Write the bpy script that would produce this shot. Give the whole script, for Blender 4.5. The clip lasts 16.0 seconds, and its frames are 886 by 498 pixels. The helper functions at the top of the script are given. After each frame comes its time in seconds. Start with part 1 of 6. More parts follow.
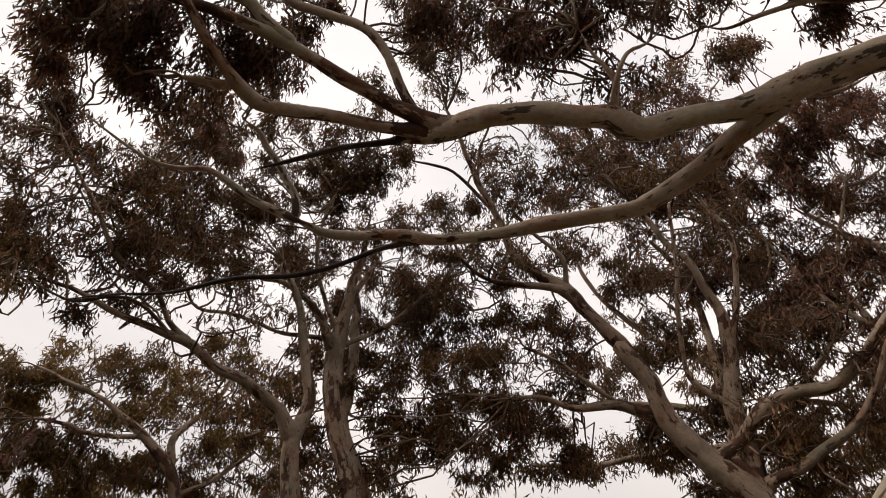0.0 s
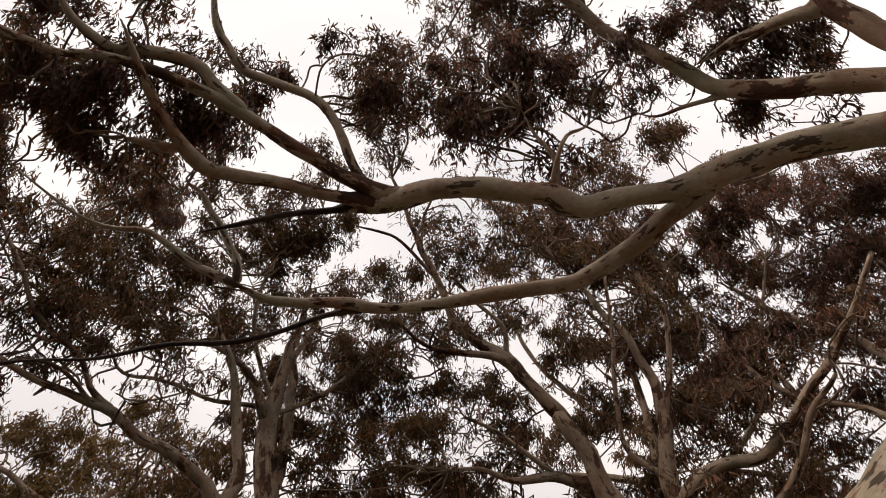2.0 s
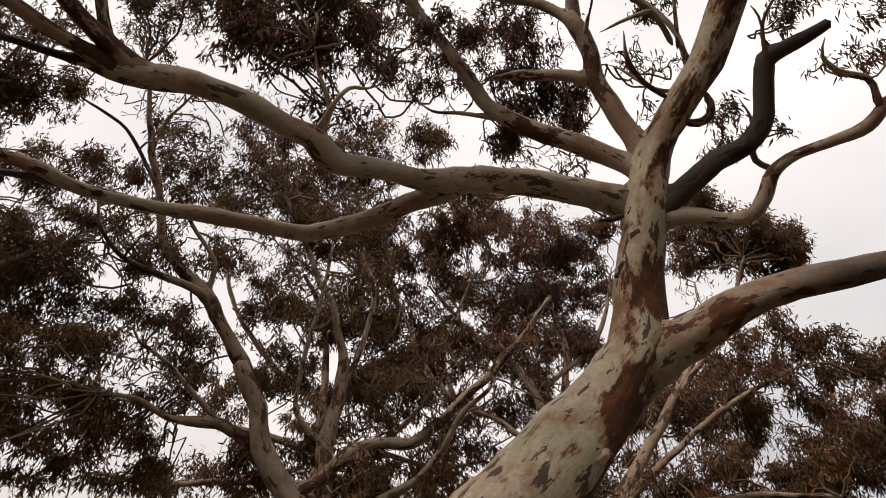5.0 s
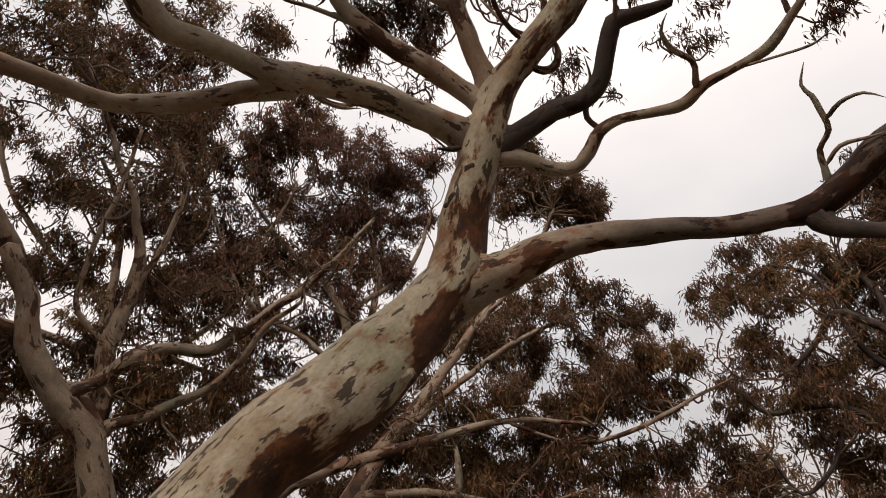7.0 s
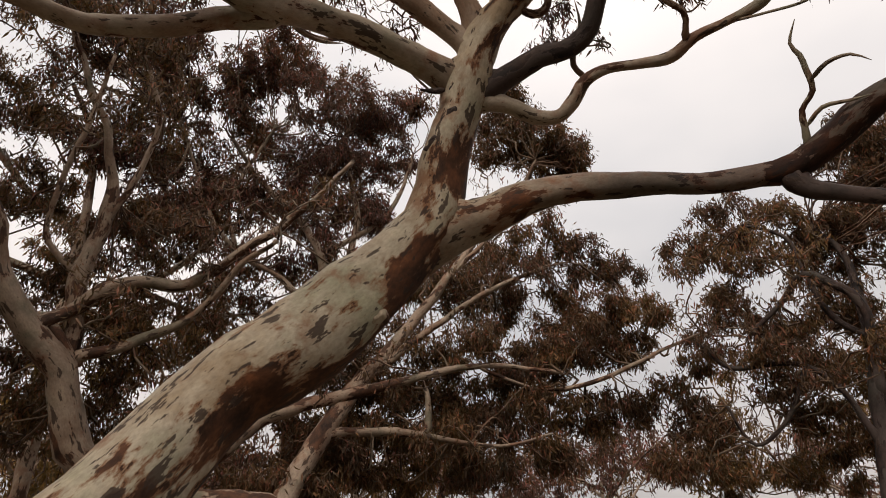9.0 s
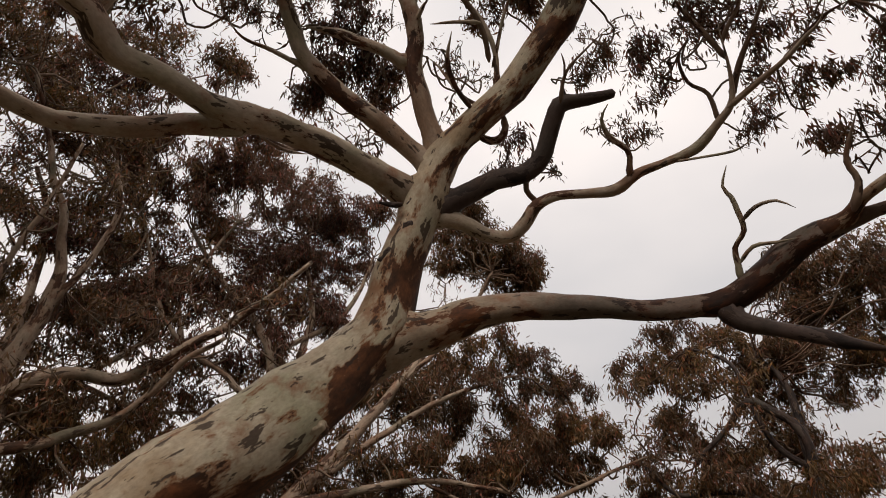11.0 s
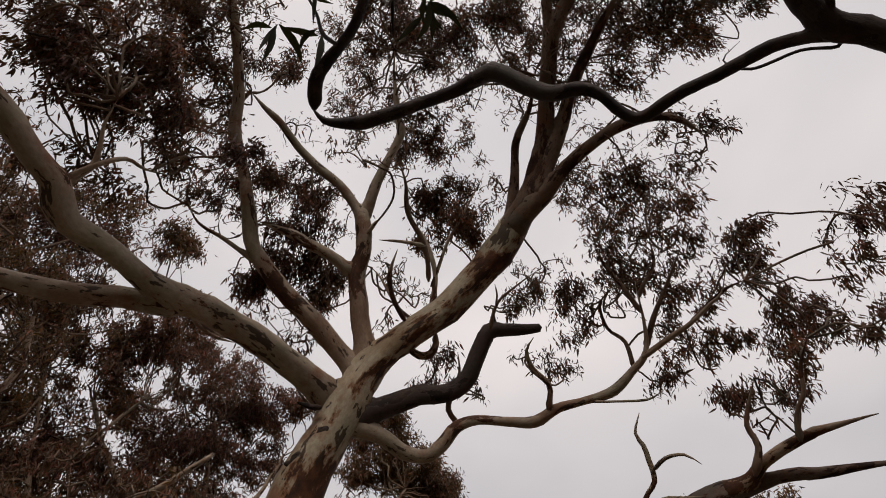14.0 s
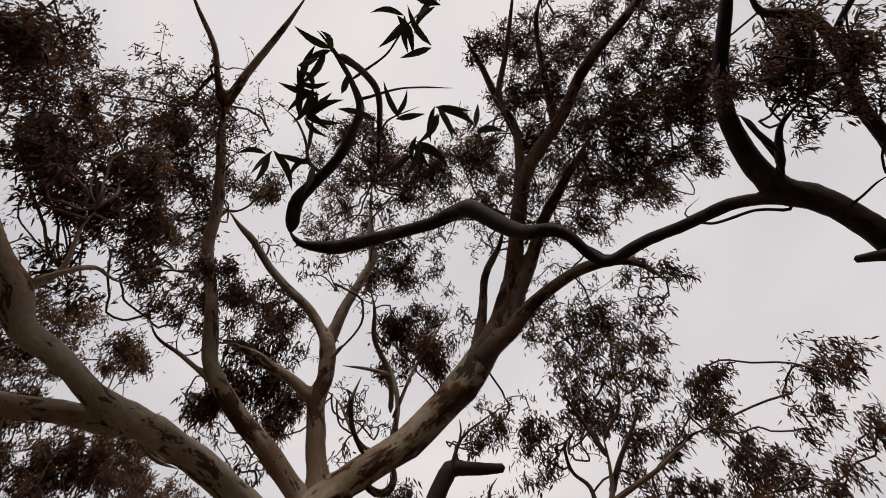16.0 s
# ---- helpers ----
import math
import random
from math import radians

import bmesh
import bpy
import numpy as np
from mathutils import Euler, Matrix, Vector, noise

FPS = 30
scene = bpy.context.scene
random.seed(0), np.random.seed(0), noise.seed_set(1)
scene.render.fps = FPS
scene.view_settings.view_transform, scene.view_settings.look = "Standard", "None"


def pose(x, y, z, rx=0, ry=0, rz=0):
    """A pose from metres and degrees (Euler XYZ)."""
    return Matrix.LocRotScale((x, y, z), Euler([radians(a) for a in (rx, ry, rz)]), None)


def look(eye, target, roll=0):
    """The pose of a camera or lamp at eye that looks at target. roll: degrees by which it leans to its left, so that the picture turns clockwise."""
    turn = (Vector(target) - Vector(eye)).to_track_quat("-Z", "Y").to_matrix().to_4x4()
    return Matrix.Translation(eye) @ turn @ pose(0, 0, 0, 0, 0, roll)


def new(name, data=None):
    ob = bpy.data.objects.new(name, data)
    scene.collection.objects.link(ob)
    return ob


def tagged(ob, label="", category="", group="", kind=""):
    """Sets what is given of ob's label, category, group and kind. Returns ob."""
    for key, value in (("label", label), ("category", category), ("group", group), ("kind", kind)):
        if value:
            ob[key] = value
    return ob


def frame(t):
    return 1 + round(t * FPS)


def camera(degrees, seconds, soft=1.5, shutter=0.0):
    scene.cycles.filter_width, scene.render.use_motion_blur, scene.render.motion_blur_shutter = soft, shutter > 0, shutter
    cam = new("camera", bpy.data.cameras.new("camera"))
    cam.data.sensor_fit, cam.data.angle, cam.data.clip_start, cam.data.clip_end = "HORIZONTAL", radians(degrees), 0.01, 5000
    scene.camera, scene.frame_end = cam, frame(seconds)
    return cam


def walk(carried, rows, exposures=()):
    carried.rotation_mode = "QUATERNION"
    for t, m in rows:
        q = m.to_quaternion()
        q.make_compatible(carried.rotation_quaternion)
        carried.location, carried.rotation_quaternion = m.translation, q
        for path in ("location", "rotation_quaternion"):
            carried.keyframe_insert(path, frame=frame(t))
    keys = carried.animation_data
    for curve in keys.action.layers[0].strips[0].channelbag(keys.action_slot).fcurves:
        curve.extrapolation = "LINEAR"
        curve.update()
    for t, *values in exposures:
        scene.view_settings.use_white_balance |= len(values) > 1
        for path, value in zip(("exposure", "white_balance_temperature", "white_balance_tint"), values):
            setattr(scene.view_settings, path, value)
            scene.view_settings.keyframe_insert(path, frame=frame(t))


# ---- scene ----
# ---- camera and its turn ----
cam = camera(70.95, 16.0, soft=0.95)
walk(cam, [
    (0, pose(0.000, 0.000, 1.600, 127.62, -3.29, -0.67)),
    (0.5, pose(-0.002, -0.013, 1.608, 130.00, -2.79, -0.57)),
    (1, pose(0.009, -0.028, 1.616, 132.22, -2.02, -1.13)),
    (1.5, pose(-0.008, -0.056, 1.613, 133.60, -1.81, -2.14)),
    (2, pose(-0.028, -0.052, 1.608, 133.73, -0.85, -5.71)),
    (2.5, pose(-0.031, -0.038, 1.602, 134.19, -0.48, -11.29)),
    (3, pose(-0.038, -0.029, 1.597, 135.33, 0.10, -16.58)),
    (3.5, pose(-0.010, -0.001, 1.593, 135.28, 0.63, -21.72)),
    (4, pose(-0.002, 0.036, 1.577, 133.69, 1.14, -27.37)),
    (4.5, pose(0.001, 0.067, 1.572, 132.73, 0.76, -31.02)),
    (5, pose(0.016, 0.104, 1.569, 130.81, 0.92, -36.68)),
    (5.2, pose(0.028, 0.116, 1.566, 129.87, 1.35, -38.59)),
    (7.3, pose(0.075, 0.290, 1.594, 121.89, 4.13, -56.14)),
    (7.5, pose(0.084, 0.301, 1.587, 120.94, 3.92, -56.58)),
    (8, pose(0.100, 0.309, 1.575, 118.44, 3.10, -57.93)),
    (8.2, pose(0.103, 0.305, 1.572, 117.23, 3.13, -57.88)),
    (10.3, pose(0.086, 0.174, 1.578, 123.17, 1.82, -60.55)),
    (10.5, pose(0.080, 0.161, 1.579, 124.27, 1.67, -61.57)),
    (11, pose(0.058, 0.139, 1.604, 127.37, 1.88, -62.79)),
    (11.5, pose(0.047, 0.119, 1.594, 130.60, 1.04, -64.72)),
    (12, pose(0.021, 0.090, 1.595, 133.23, 0.33, -65.79)),
    (12.5, pose(-0.002, 0.068, 1.592, 136.38, -0.05, -67.19)),
    (13, pose(-0.020, 0.045, 1.585, 140.02, -0.89, -69.34)),
    (13.5, pose(-0.031, 0.041, 1.575, 142.21, -0.52, -70.89)),
    (14, pose(-0.049, 0.041, 1.573, 145.87, 0.52, -72.87)),
    (14.5, pose(-0.054, 0.059, 1.570, 148.57, 1.16, -73.85)),
    (15, pose(-0.073, 0.111, 1.571, 151.41, 1.62, -75.39)),
    (15.5, pose(-0.088, 0.124, 1.574, 153.69, 1.75, -76.30)),
    (16, pose(-0.090, 0.132, 1.568, 157.55, 2.12, -77.74)),
], exposures=[(0, 0.15, 7080, 15), (5, 0.1, 7050, 15), (10.3, 0.0, 7000, 14), (12.5, -0.37, 6950, 16), (16, -0.46, 6700, 15)])

# ---- overcast daylight ----
world = bpy.data.worlds.new("overcast_sky")
scene.world = world
world.use_nodes = True
wn, wl = world.node_tree.nodes, world.node_tree.links
wn.clear()
sky = wn.new("ShaderNodeTexSky")
sky.sky_type, sky.sun_disc = "NISHITA", False
sky.sun_elevation, sky.sun_rotation = radians(42), radians(-101)
coords = wn.new("ShaderNodeTexCoord")
drift = wn.new("ShaderNodeMapping")
drift.inputs["Scale"].default_value = (1.0, 1.0, 2.2)
puffs = wn.new("ShaderNodeTexNoise")
puffs.inputs["Scale"].default_value, puffs.inputs["Detail"].default_value = 1.6, 4.0
puffs.inputs["Roughness"].default_value = 0.45
cloud = wn.new("ShaderNodeValToRGB")
cloud.color_ramp.elements[0].position, cloud.color_ramp.elements[0].color = 0.3, (7.3, 7.5, 7.8, 1)
cloud.color_ramp.elements[1].position, cloud.color_ramp.elements[1].color = 0.72, (11.2, 10.8, 10.6, 1)
cover = wn.new("ShaderNodeMixRGB")
cover.inputs[0].default_value = 0.93
back = wn.new("ShaderNodeBackground")
back.inputs["Strength"].default_value = 0.1
out = wn.new("ShaderNodeOutputWorld")
wl.new(coords.outputs["Generated"], drift.inputs["Vector"])
wl.new(drift.outputs["Vector"], puffs.inputs["Vector"])
wl.new(puffs.outputs["Fac"], cloud.inputs["Fac"])
wl.new(sky.outputs["Color"], cover.inputs[1])
wl.new(cloud.outputs["Color"], cover.inputs[2])
height = wn.new("ShaderNodeSeparateXYZ")
thick = wn.new("ShaderNodeValToRGB")
for e in (0.2, 0.45, 0.7):
    thick.color_ramp.elements.new(e)
for e, v in zip(thick.color_ramp.elements, (0.42, 0.66, 0.93, 1.04, 1.09)):
    e.color = (v * 0.99, v, v * 1.01, 1)
veil = wn.new("ShaderNodeMixRGB")
veil.blend_type = "MULTIPLY"
veil.inputs[0].default_value = 1.0
wl.new(coords.outputs["Generated"], height.inputs[0])
wl.new(height.outputs[2], thick.inputs["Fac"])
wl.new(cover.outputs["Color"], veil.inputs[1])
wl.new(thick.outputs["Color"], veil.inputs[2])
wl.new(veil.outputs["Color"], back.inputs["Color"])
wl.new(back.outputs["Background"], out.inputs["Surface"])

sun = new("sun", bpy.data.lights.new("sun", "SUN"))
sun.data.energy, sun.data.angle, sun.data.color = 1.9, radians(30), (1.0, 0.95, 0.88)
sun.matrix_world = look((-10, 0, 12), (0, 2, 3))


# ---- materials ----
def node(tree, kind, **values):
    n = tree.nodes.new(kind)
    for key, value in values.items():
        n.inputs[key].default_value = value
    return n


def ramp(tree, source, stops):
    n = tree.nodes.new("ShaderNodeValToRGB")
    while len(n.color_ramp.elements) < len(stops):
        n.color_ramp.elements.new(0.5)
    for e, (at, c) in zip(n.color_ramp.elements, stops):
        e.position, e.color = at, (*c, 1)
    tree.links.new(source, n.inputs["Fac"])
    return n.outputs["Color"]


def mix(tree, fac, a, b, way="MIX"):
    n = tree.nodes.new("ShaderNodeMixRGB")
    n.blend_type = way
    for slot, v in ((0, fac), (1, a), (2, b)):
        if isinstance(v, (int, float)):
            n.inputs[slot].default_value = v
        elif isinstance(v, tuple):
            n.inputs[slot].default_value = (*v, 1)
        else:
            tree.links.new(v, n.inputs[slot])
    return n.outputs["Color"]


def noise_tex(tree, vector, scale, detail=4.0, rough=0.55):
    n = node(tree, "ShaderNodeTexNoise", Scale=scale, Detail=detail, Roughness=rough)
    tree.links.new(vector, n.inputs["Vector"])
    return n.outputs["Fac"]


def bark_material(name, pale, tan, shed, shed_from, tone=(0.30, 0.31, 0.25), plate=3.2, darken_span=None, blotch=0.0, strip=None):
    """Smooth gum bark: pale skin with a greenish and pinkish bloom, crisp flaked brown plates, dark flecks, fine creases."""
    m = bpy.data.materials.new(name)
    m.use_nodes = True
    t = m.node_tree
    bsdf = t.nodes["Principled BSDF"]
    at = t.nodes.new("ShaderNodeAttribute")
    at.attribute_name = "grain"

    def along(squeeze):
        n = node(t, "ShaderNodeMapping", Scale=(1.0, 1.0, squeeze))
        t.links.new(at.outputs["Vector"], n.inputs["Vector"])
        return n.outputs["Vector"]

    plain = t.nodes.new("ShaderNodeTexCoord").outputs["Object"]
    skin = ramp(t, noise_tex(t, plain, 1.5, 5.0, 0.6), [(0.34, tan), (0.5, pale), (0.64, tone)])
    skin = mix(t, 0.5, skin, ramp(t, noise_tex(t, along(0.35), 9.0, 5.0, 0.62), [(0.3, (0.36, 0.33, 0.3)), (0.5, (0.5, 0.5, 0.5)), (0.68, (0.64, 0.63, 0.6))]), "OVERLAY")
    fine = noise_tex(t, along(0.5), 42.0, 6.0, 0.7)
    skin = mix(t, 0.5, skin, ramp(t, fine, [(0.28, (0.3, 0.28, 0.26)), (0.6, (0.68, 0.67, 0.65))]), "OVERLAY")
    rust = ramp(t, noise_tex(t, plain, 2.3, 6.0, 0.65), [(0.54, (0, 0, 0)), (0.64, (0.75, 0.75, 0.75))])
    skin = mix(t, rust, skin, mix(t, 1.0, shed, (2.9, 2.9, 2.9), "MULTIPLY"))
    plates = noise_tex(t, along(0.4), plate, 8.0, 0.68)
    gather = node(t, "ShaderNodeMath")
    gather.operation = "MULTIPLY_ADD"
    t.links.new(noise_tex(t, plain, 1.1, 2.0), gather.inputs[0])
    gather.inputs[1].default_value = 0.28
    t.links.new(plates, gather.inputs[2])
    base = shed_from + 0.14
    # more plates and orange bark on faces turned along strip, the trunk's lower side
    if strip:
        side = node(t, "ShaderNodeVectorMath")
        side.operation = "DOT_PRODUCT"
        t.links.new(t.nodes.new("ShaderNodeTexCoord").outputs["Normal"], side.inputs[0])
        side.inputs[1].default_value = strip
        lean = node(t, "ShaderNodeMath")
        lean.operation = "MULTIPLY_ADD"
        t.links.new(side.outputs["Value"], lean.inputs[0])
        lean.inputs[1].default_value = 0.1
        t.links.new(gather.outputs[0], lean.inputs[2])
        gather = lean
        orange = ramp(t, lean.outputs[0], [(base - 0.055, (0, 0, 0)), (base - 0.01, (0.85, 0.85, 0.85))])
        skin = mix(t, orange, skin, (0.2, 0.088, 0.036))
    halo = ramp(t, gather.outputs[0], [(base - 0.03, (0, 0, 0)), (base - 0.004, (0.4, 0.4, 0.4))])
    skin = mix(t, halo, skin, mix(t, 1.0, shed, (3.0, 2.8, 2.6), "MULTIPLY"))
    edge = ramp(t, gather.outputs[0], [(base, (0, 0, 0)), (base + 0.006, (0.92, 0.92, 0.92)), (base + 0.05, (1, 1, 1))])
    tint = ramp(t, noise_tex(t, along(0.6), 6.5, 6.0, 0.68), [(0.36, (0.35, 0.36, 0.38)), (0.5, (0.9, 0.85, 0.8)), (0.62, (1.7, 1.5, 1.3)), (0.72, (3.0, 2.5, 1.9))])
    skin = mix(t, edge, skin, mix(t, 1.0, shed, tint, "MULTIPLY"))
    fleck = ramp(t, noise_tex(t, along(0.3), 12.0, 4.0, 0.62), [(0.6 - blotch, (0, 0, 0)), (0.617 - blotch, (0.9, 0.9, 0.9))])
    skin = mix(t, fleck, skin, (0.05, 0.03, 0.02))
    # skin turns darker further along the limb, with a noise-broken edge
    if darken_span:
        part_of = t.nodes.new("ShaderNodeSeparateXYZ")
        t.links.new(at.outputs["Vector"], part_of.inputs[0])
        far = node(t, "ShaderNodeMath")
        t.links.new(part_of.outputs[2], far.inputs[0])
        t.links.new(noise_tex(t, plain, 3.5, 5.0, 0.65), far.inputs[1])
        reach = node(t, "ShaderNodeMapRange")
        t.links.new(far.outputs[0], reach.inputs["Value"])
        reach.inputs["From Min"].default_value, reach.inputs["From Max"].default_value = darken_span[0] + 0.5, darken_span[1] + 0.5
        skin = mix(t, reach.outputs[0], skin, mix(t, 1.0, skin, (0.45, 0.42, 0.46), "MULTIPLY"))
    t.links.new(skin, bsdf.inputs["Base Color"])
    bsdf.inputs["Specular IOR Level"].default_value = 0.25
    bsdf.inputs["Roughness"].default_value = 0.72
    bump = node(t, "ShaderNodeBump", Strength=0.6, Distance=0.014)
    height = mix(t, 0.65, fine, mix(t, 1.0, edge, (1.0, 1.0, 1.0), "DIFFERENCE"))
    t.links.new(height, bump.inputs["Height"])
    t.links.new(bump.outputs["Normal"], bsdf.inputs["Normal"])
    return m


def leaf_material(name, colours, through_light=0.3):
    m = bpy.data.materials.new(name)
    m.use_nodes = True
    t = m.node_tree
    bsdf = t.nodes["Principled BSDF"]
    geo = t.nodes.new("ShaderNodeNewGeometry")
    info = t.nodes.new("ShaderNodeObjectInfo")
    spray = ramp(t, info.outputs["Random"], [(0.0, (0.72, 0.7, 0.8)), (0.35, (1.0, 0.92, 0.9)), (0.7, (1.05, 1.04, 0.95)), (1.0, (1.3, 1.25, 0.95))])
    colour = mix(t, 1.0, ramp(t, geo.outputs["Random Per Island"], colours), spray, "MULTIPLY")
    t.links.new(colour, bsdf.inputs["Base Color"])
    bsdf.inputs["Roughness"].default_value = 0.6
    bsdf.inputs["Specular IOR Level"].default_value = 0.25
    thin = t.nodes.new("ShaderNodeBsdfTranslucent")
    t.links.new(mix(t, 1.0, colour, (1.1, 1.15, 0.55), "MULTIPLY"), thin.inputs["Color"])
    both = node(t, "ShaderNodeMixShader", Fac=through_light)
    t.links.new(bsdf.outputs[0], both.inputs[1])
    t.links.new(thin.outputs[0], both.inputs[2])
    t.links.new(both.outputs[0], t.nodes["Material Output"].inputs["Surface"])
    return m


pale_bark = bark_material("pale_gum_bark", (0.37, 0.3, 0.235), (0.27, 0.18, 0.125), (0.085, 0.038, 0.022), 0.575, (0.27, 0.24, 0.17), 4.0)
dull_bark = bark_material("grey_gum_bark", (0.29, 0.22, 0.165), (0.185, 0.12, 0.083), (0.07, 0.034, 0.02), 0.55, (0.135, 0.115, 0.08))
# near black puts the overhead branch's backlit silhouette into the colour; scars share it
dark_bark = bark_material("near_black_bark", (0.06, 0.045, 0.038), (0.045, 0.032, 0.027), (0.03, 0.02, 0.018), 0.5, (0.055, 0.05, 0.042))
twig_bark = bark_material("twig_bark", (0.17, 0.115, 0.078), (0.115, 0.07, 0.046), (0.062, 0.032, 0.02), 0.56, (0.11, 0.09, 0.065))
stub_bark = bark_material("charred_stub_bark", (0.06, 0.042, 0.036), (0.045, 0.03, 0.026), (0.03, 0.02, 0.017), 0.5, (0.052, 0.04, 0.034))
near_leaf = leaf_material("gum_leaf", [(0.0, (0.062, 0.038, 0.029)), (0.4, (0.108, 0.060, 0.044)), (0.75, (0.164, 0.077, 0.060)), (1.0, (0.238, 0.080, 0.068))], 0.32)
far_leaf = leaf_material("olive_gum_leaf", [(0.0, (0.059, 0.038, 0.022)), (0.5, (0.115, 0.069, 0.034)), (0.8, (0.167, 0.085, 0.043)), (1.0, (0.230, 0.082, 0.053))], 0.22)
gold_leaf = leaf_material("yellowish_gum_leaf", [(0.0, (0.082, 0.055, 0.022)), (0.5, (0.154, 0.093, 0.034)), (1.0, (0.238, 0.128, 0.046))], 0.25)
limb_bark = bark_material("outward_darkening_bark", (0.34, 0.27, 0.2), (0.23, 0.15, 0.1), (0.09, 0.036, 0.016), 0.54, (0.2, 0.17, 0.12), 3.2, (2.55, 3.6))
# darkened copy of the bark: backlit shade of the high limbs is in its colour
upper_bark = bark_material("backlit_upper_bark", (0.21, 0.145, 0.105), (0.14, 0.085, 0.06), (0.065, 0.03, 0.018), 0.54, (0.125, 0.1, 0.075))
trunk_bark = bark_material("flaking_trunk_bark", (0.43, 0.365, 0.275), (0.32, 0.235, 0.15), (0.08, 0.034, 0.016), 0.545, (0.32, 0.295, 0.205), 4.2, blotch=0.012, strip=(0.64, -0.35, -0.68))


def soil_material():
    m = bpy.data.materials.new("dry_litter_soil")
    m.use_nodes = True
    t = m.node_tree
    co = t.nodes.new("ShaderNodeTexCoord").outputs["Object"]
    base = ramp(t, noise_tex(t, co, 0.35, 5.0), [(0.3, (0.05, 0.035, 0.02)), (0.55, (0.08, 0.06, 0.035)), (0.75, (0.045, 0.045, 0.022))])
    base = mix(t, 0.55, base, ramp(t, noise_tex(t, co, 22.0, 5.0, 0.7), [(0.3, (0.2, 0.17, 0.13)), (0.7, (0.8, 0.74, 0.6))]), "OVERLAY")
    b = t.nodes["Principled BSDF"]
    t.links.new(base, b.inputs["Base Color"])
    b.inputs["Roughness"].default_value = 0.95
    bump = node(t, "ShaderNodeBump", Strength=0.7, Distance=0.05)
    t.links.new(noise_tex(t, co, 14.0, 6.0, 0.7), bump.inputs["Height"])
    t.links.new(bump.outputs["Normal"], b.inputs["Normal"])
    return m


# ---- ground ----
def ground_height(x, y):
    d = math.hypot(x, y)
    return 0.12 * noise.noise((x * 0.12, y * 0.12, 0)) * min(1.0, d / 8) - 0.04


def build_ground():
    rings = [0, 1.5, 3, 5, 7, 9, 12, 15, 19, 24, 32, 45, 70, 120, 250, 600, 1500, 3500]
    verts, faces, n = [(0, 0, -0.04)], [], 48
    for r in rings[1:]:
        for k in range(n):
            a = 2 * math.pi * k / n
            x, y = r * math.cos(a), r * math.sin(a)
            verts.append((x, y, ground_height(x, y) if r < 200 else -0.04))
    for k in range(n):
        faces.append((0, 1 + k, 1 + (k + 1) % n))
    for i in range(len(rings) - 2):
        for k in range(n):
            a, b = 1 + i * n + k, 1 + i * n + (k + 1) % n
            faces.append((a, a + n, b + n, b))
    me = bpy.data.meshes.new("ground")
    me.from_pydata(verts, [], faces)
    me.shade_smooth()
    me.materials.append(soil_material())
    tagged(new("ground", me), "dry leaf-littered soil under the gum trees", "ground", kind="structure")


build_ground()


# ---- how a gum tree is made ----
rng = np.random.default_rng(11)


def spline(knots, step):
    """A smooth line through knots (x, y, z, radius), in steps of about that length."""
    k = np.array(knots, float)
    if len(k) == 2:
        k = np.vstack([k[0], (k[0] + k[1]) / 2, k[1]])
    p = np.vstack([2 * k[0] - k[1], k, 2 * k[-1] - k[-2]])
    rows = []
    for i in range(1, len(p) - 2):
        n = max(2, int(np.linalg.norm(p[i + 1, :3] - p[i, :3]) / step))
        for s in np.arange(n) / n:
            a = 2 * p[i] + (p[i + 1] - p[i - 1]) * s
            b = (2 * p[i - 1] - 5 * p[i] + 4 * p[i + 1] - p[i + 2]) * s * s
            c = (3 * p[i] - p[i - 1] - 3 * p[i + 1] + p[i + 2]) * s ** 3
            rows.append(0.5 * (a + b + c))
    rows.append(k[-1])
    rows = np.array(rows)
    rows[:, 3] = np.maximum(rows[:, 3], 0.0015)
    return rows


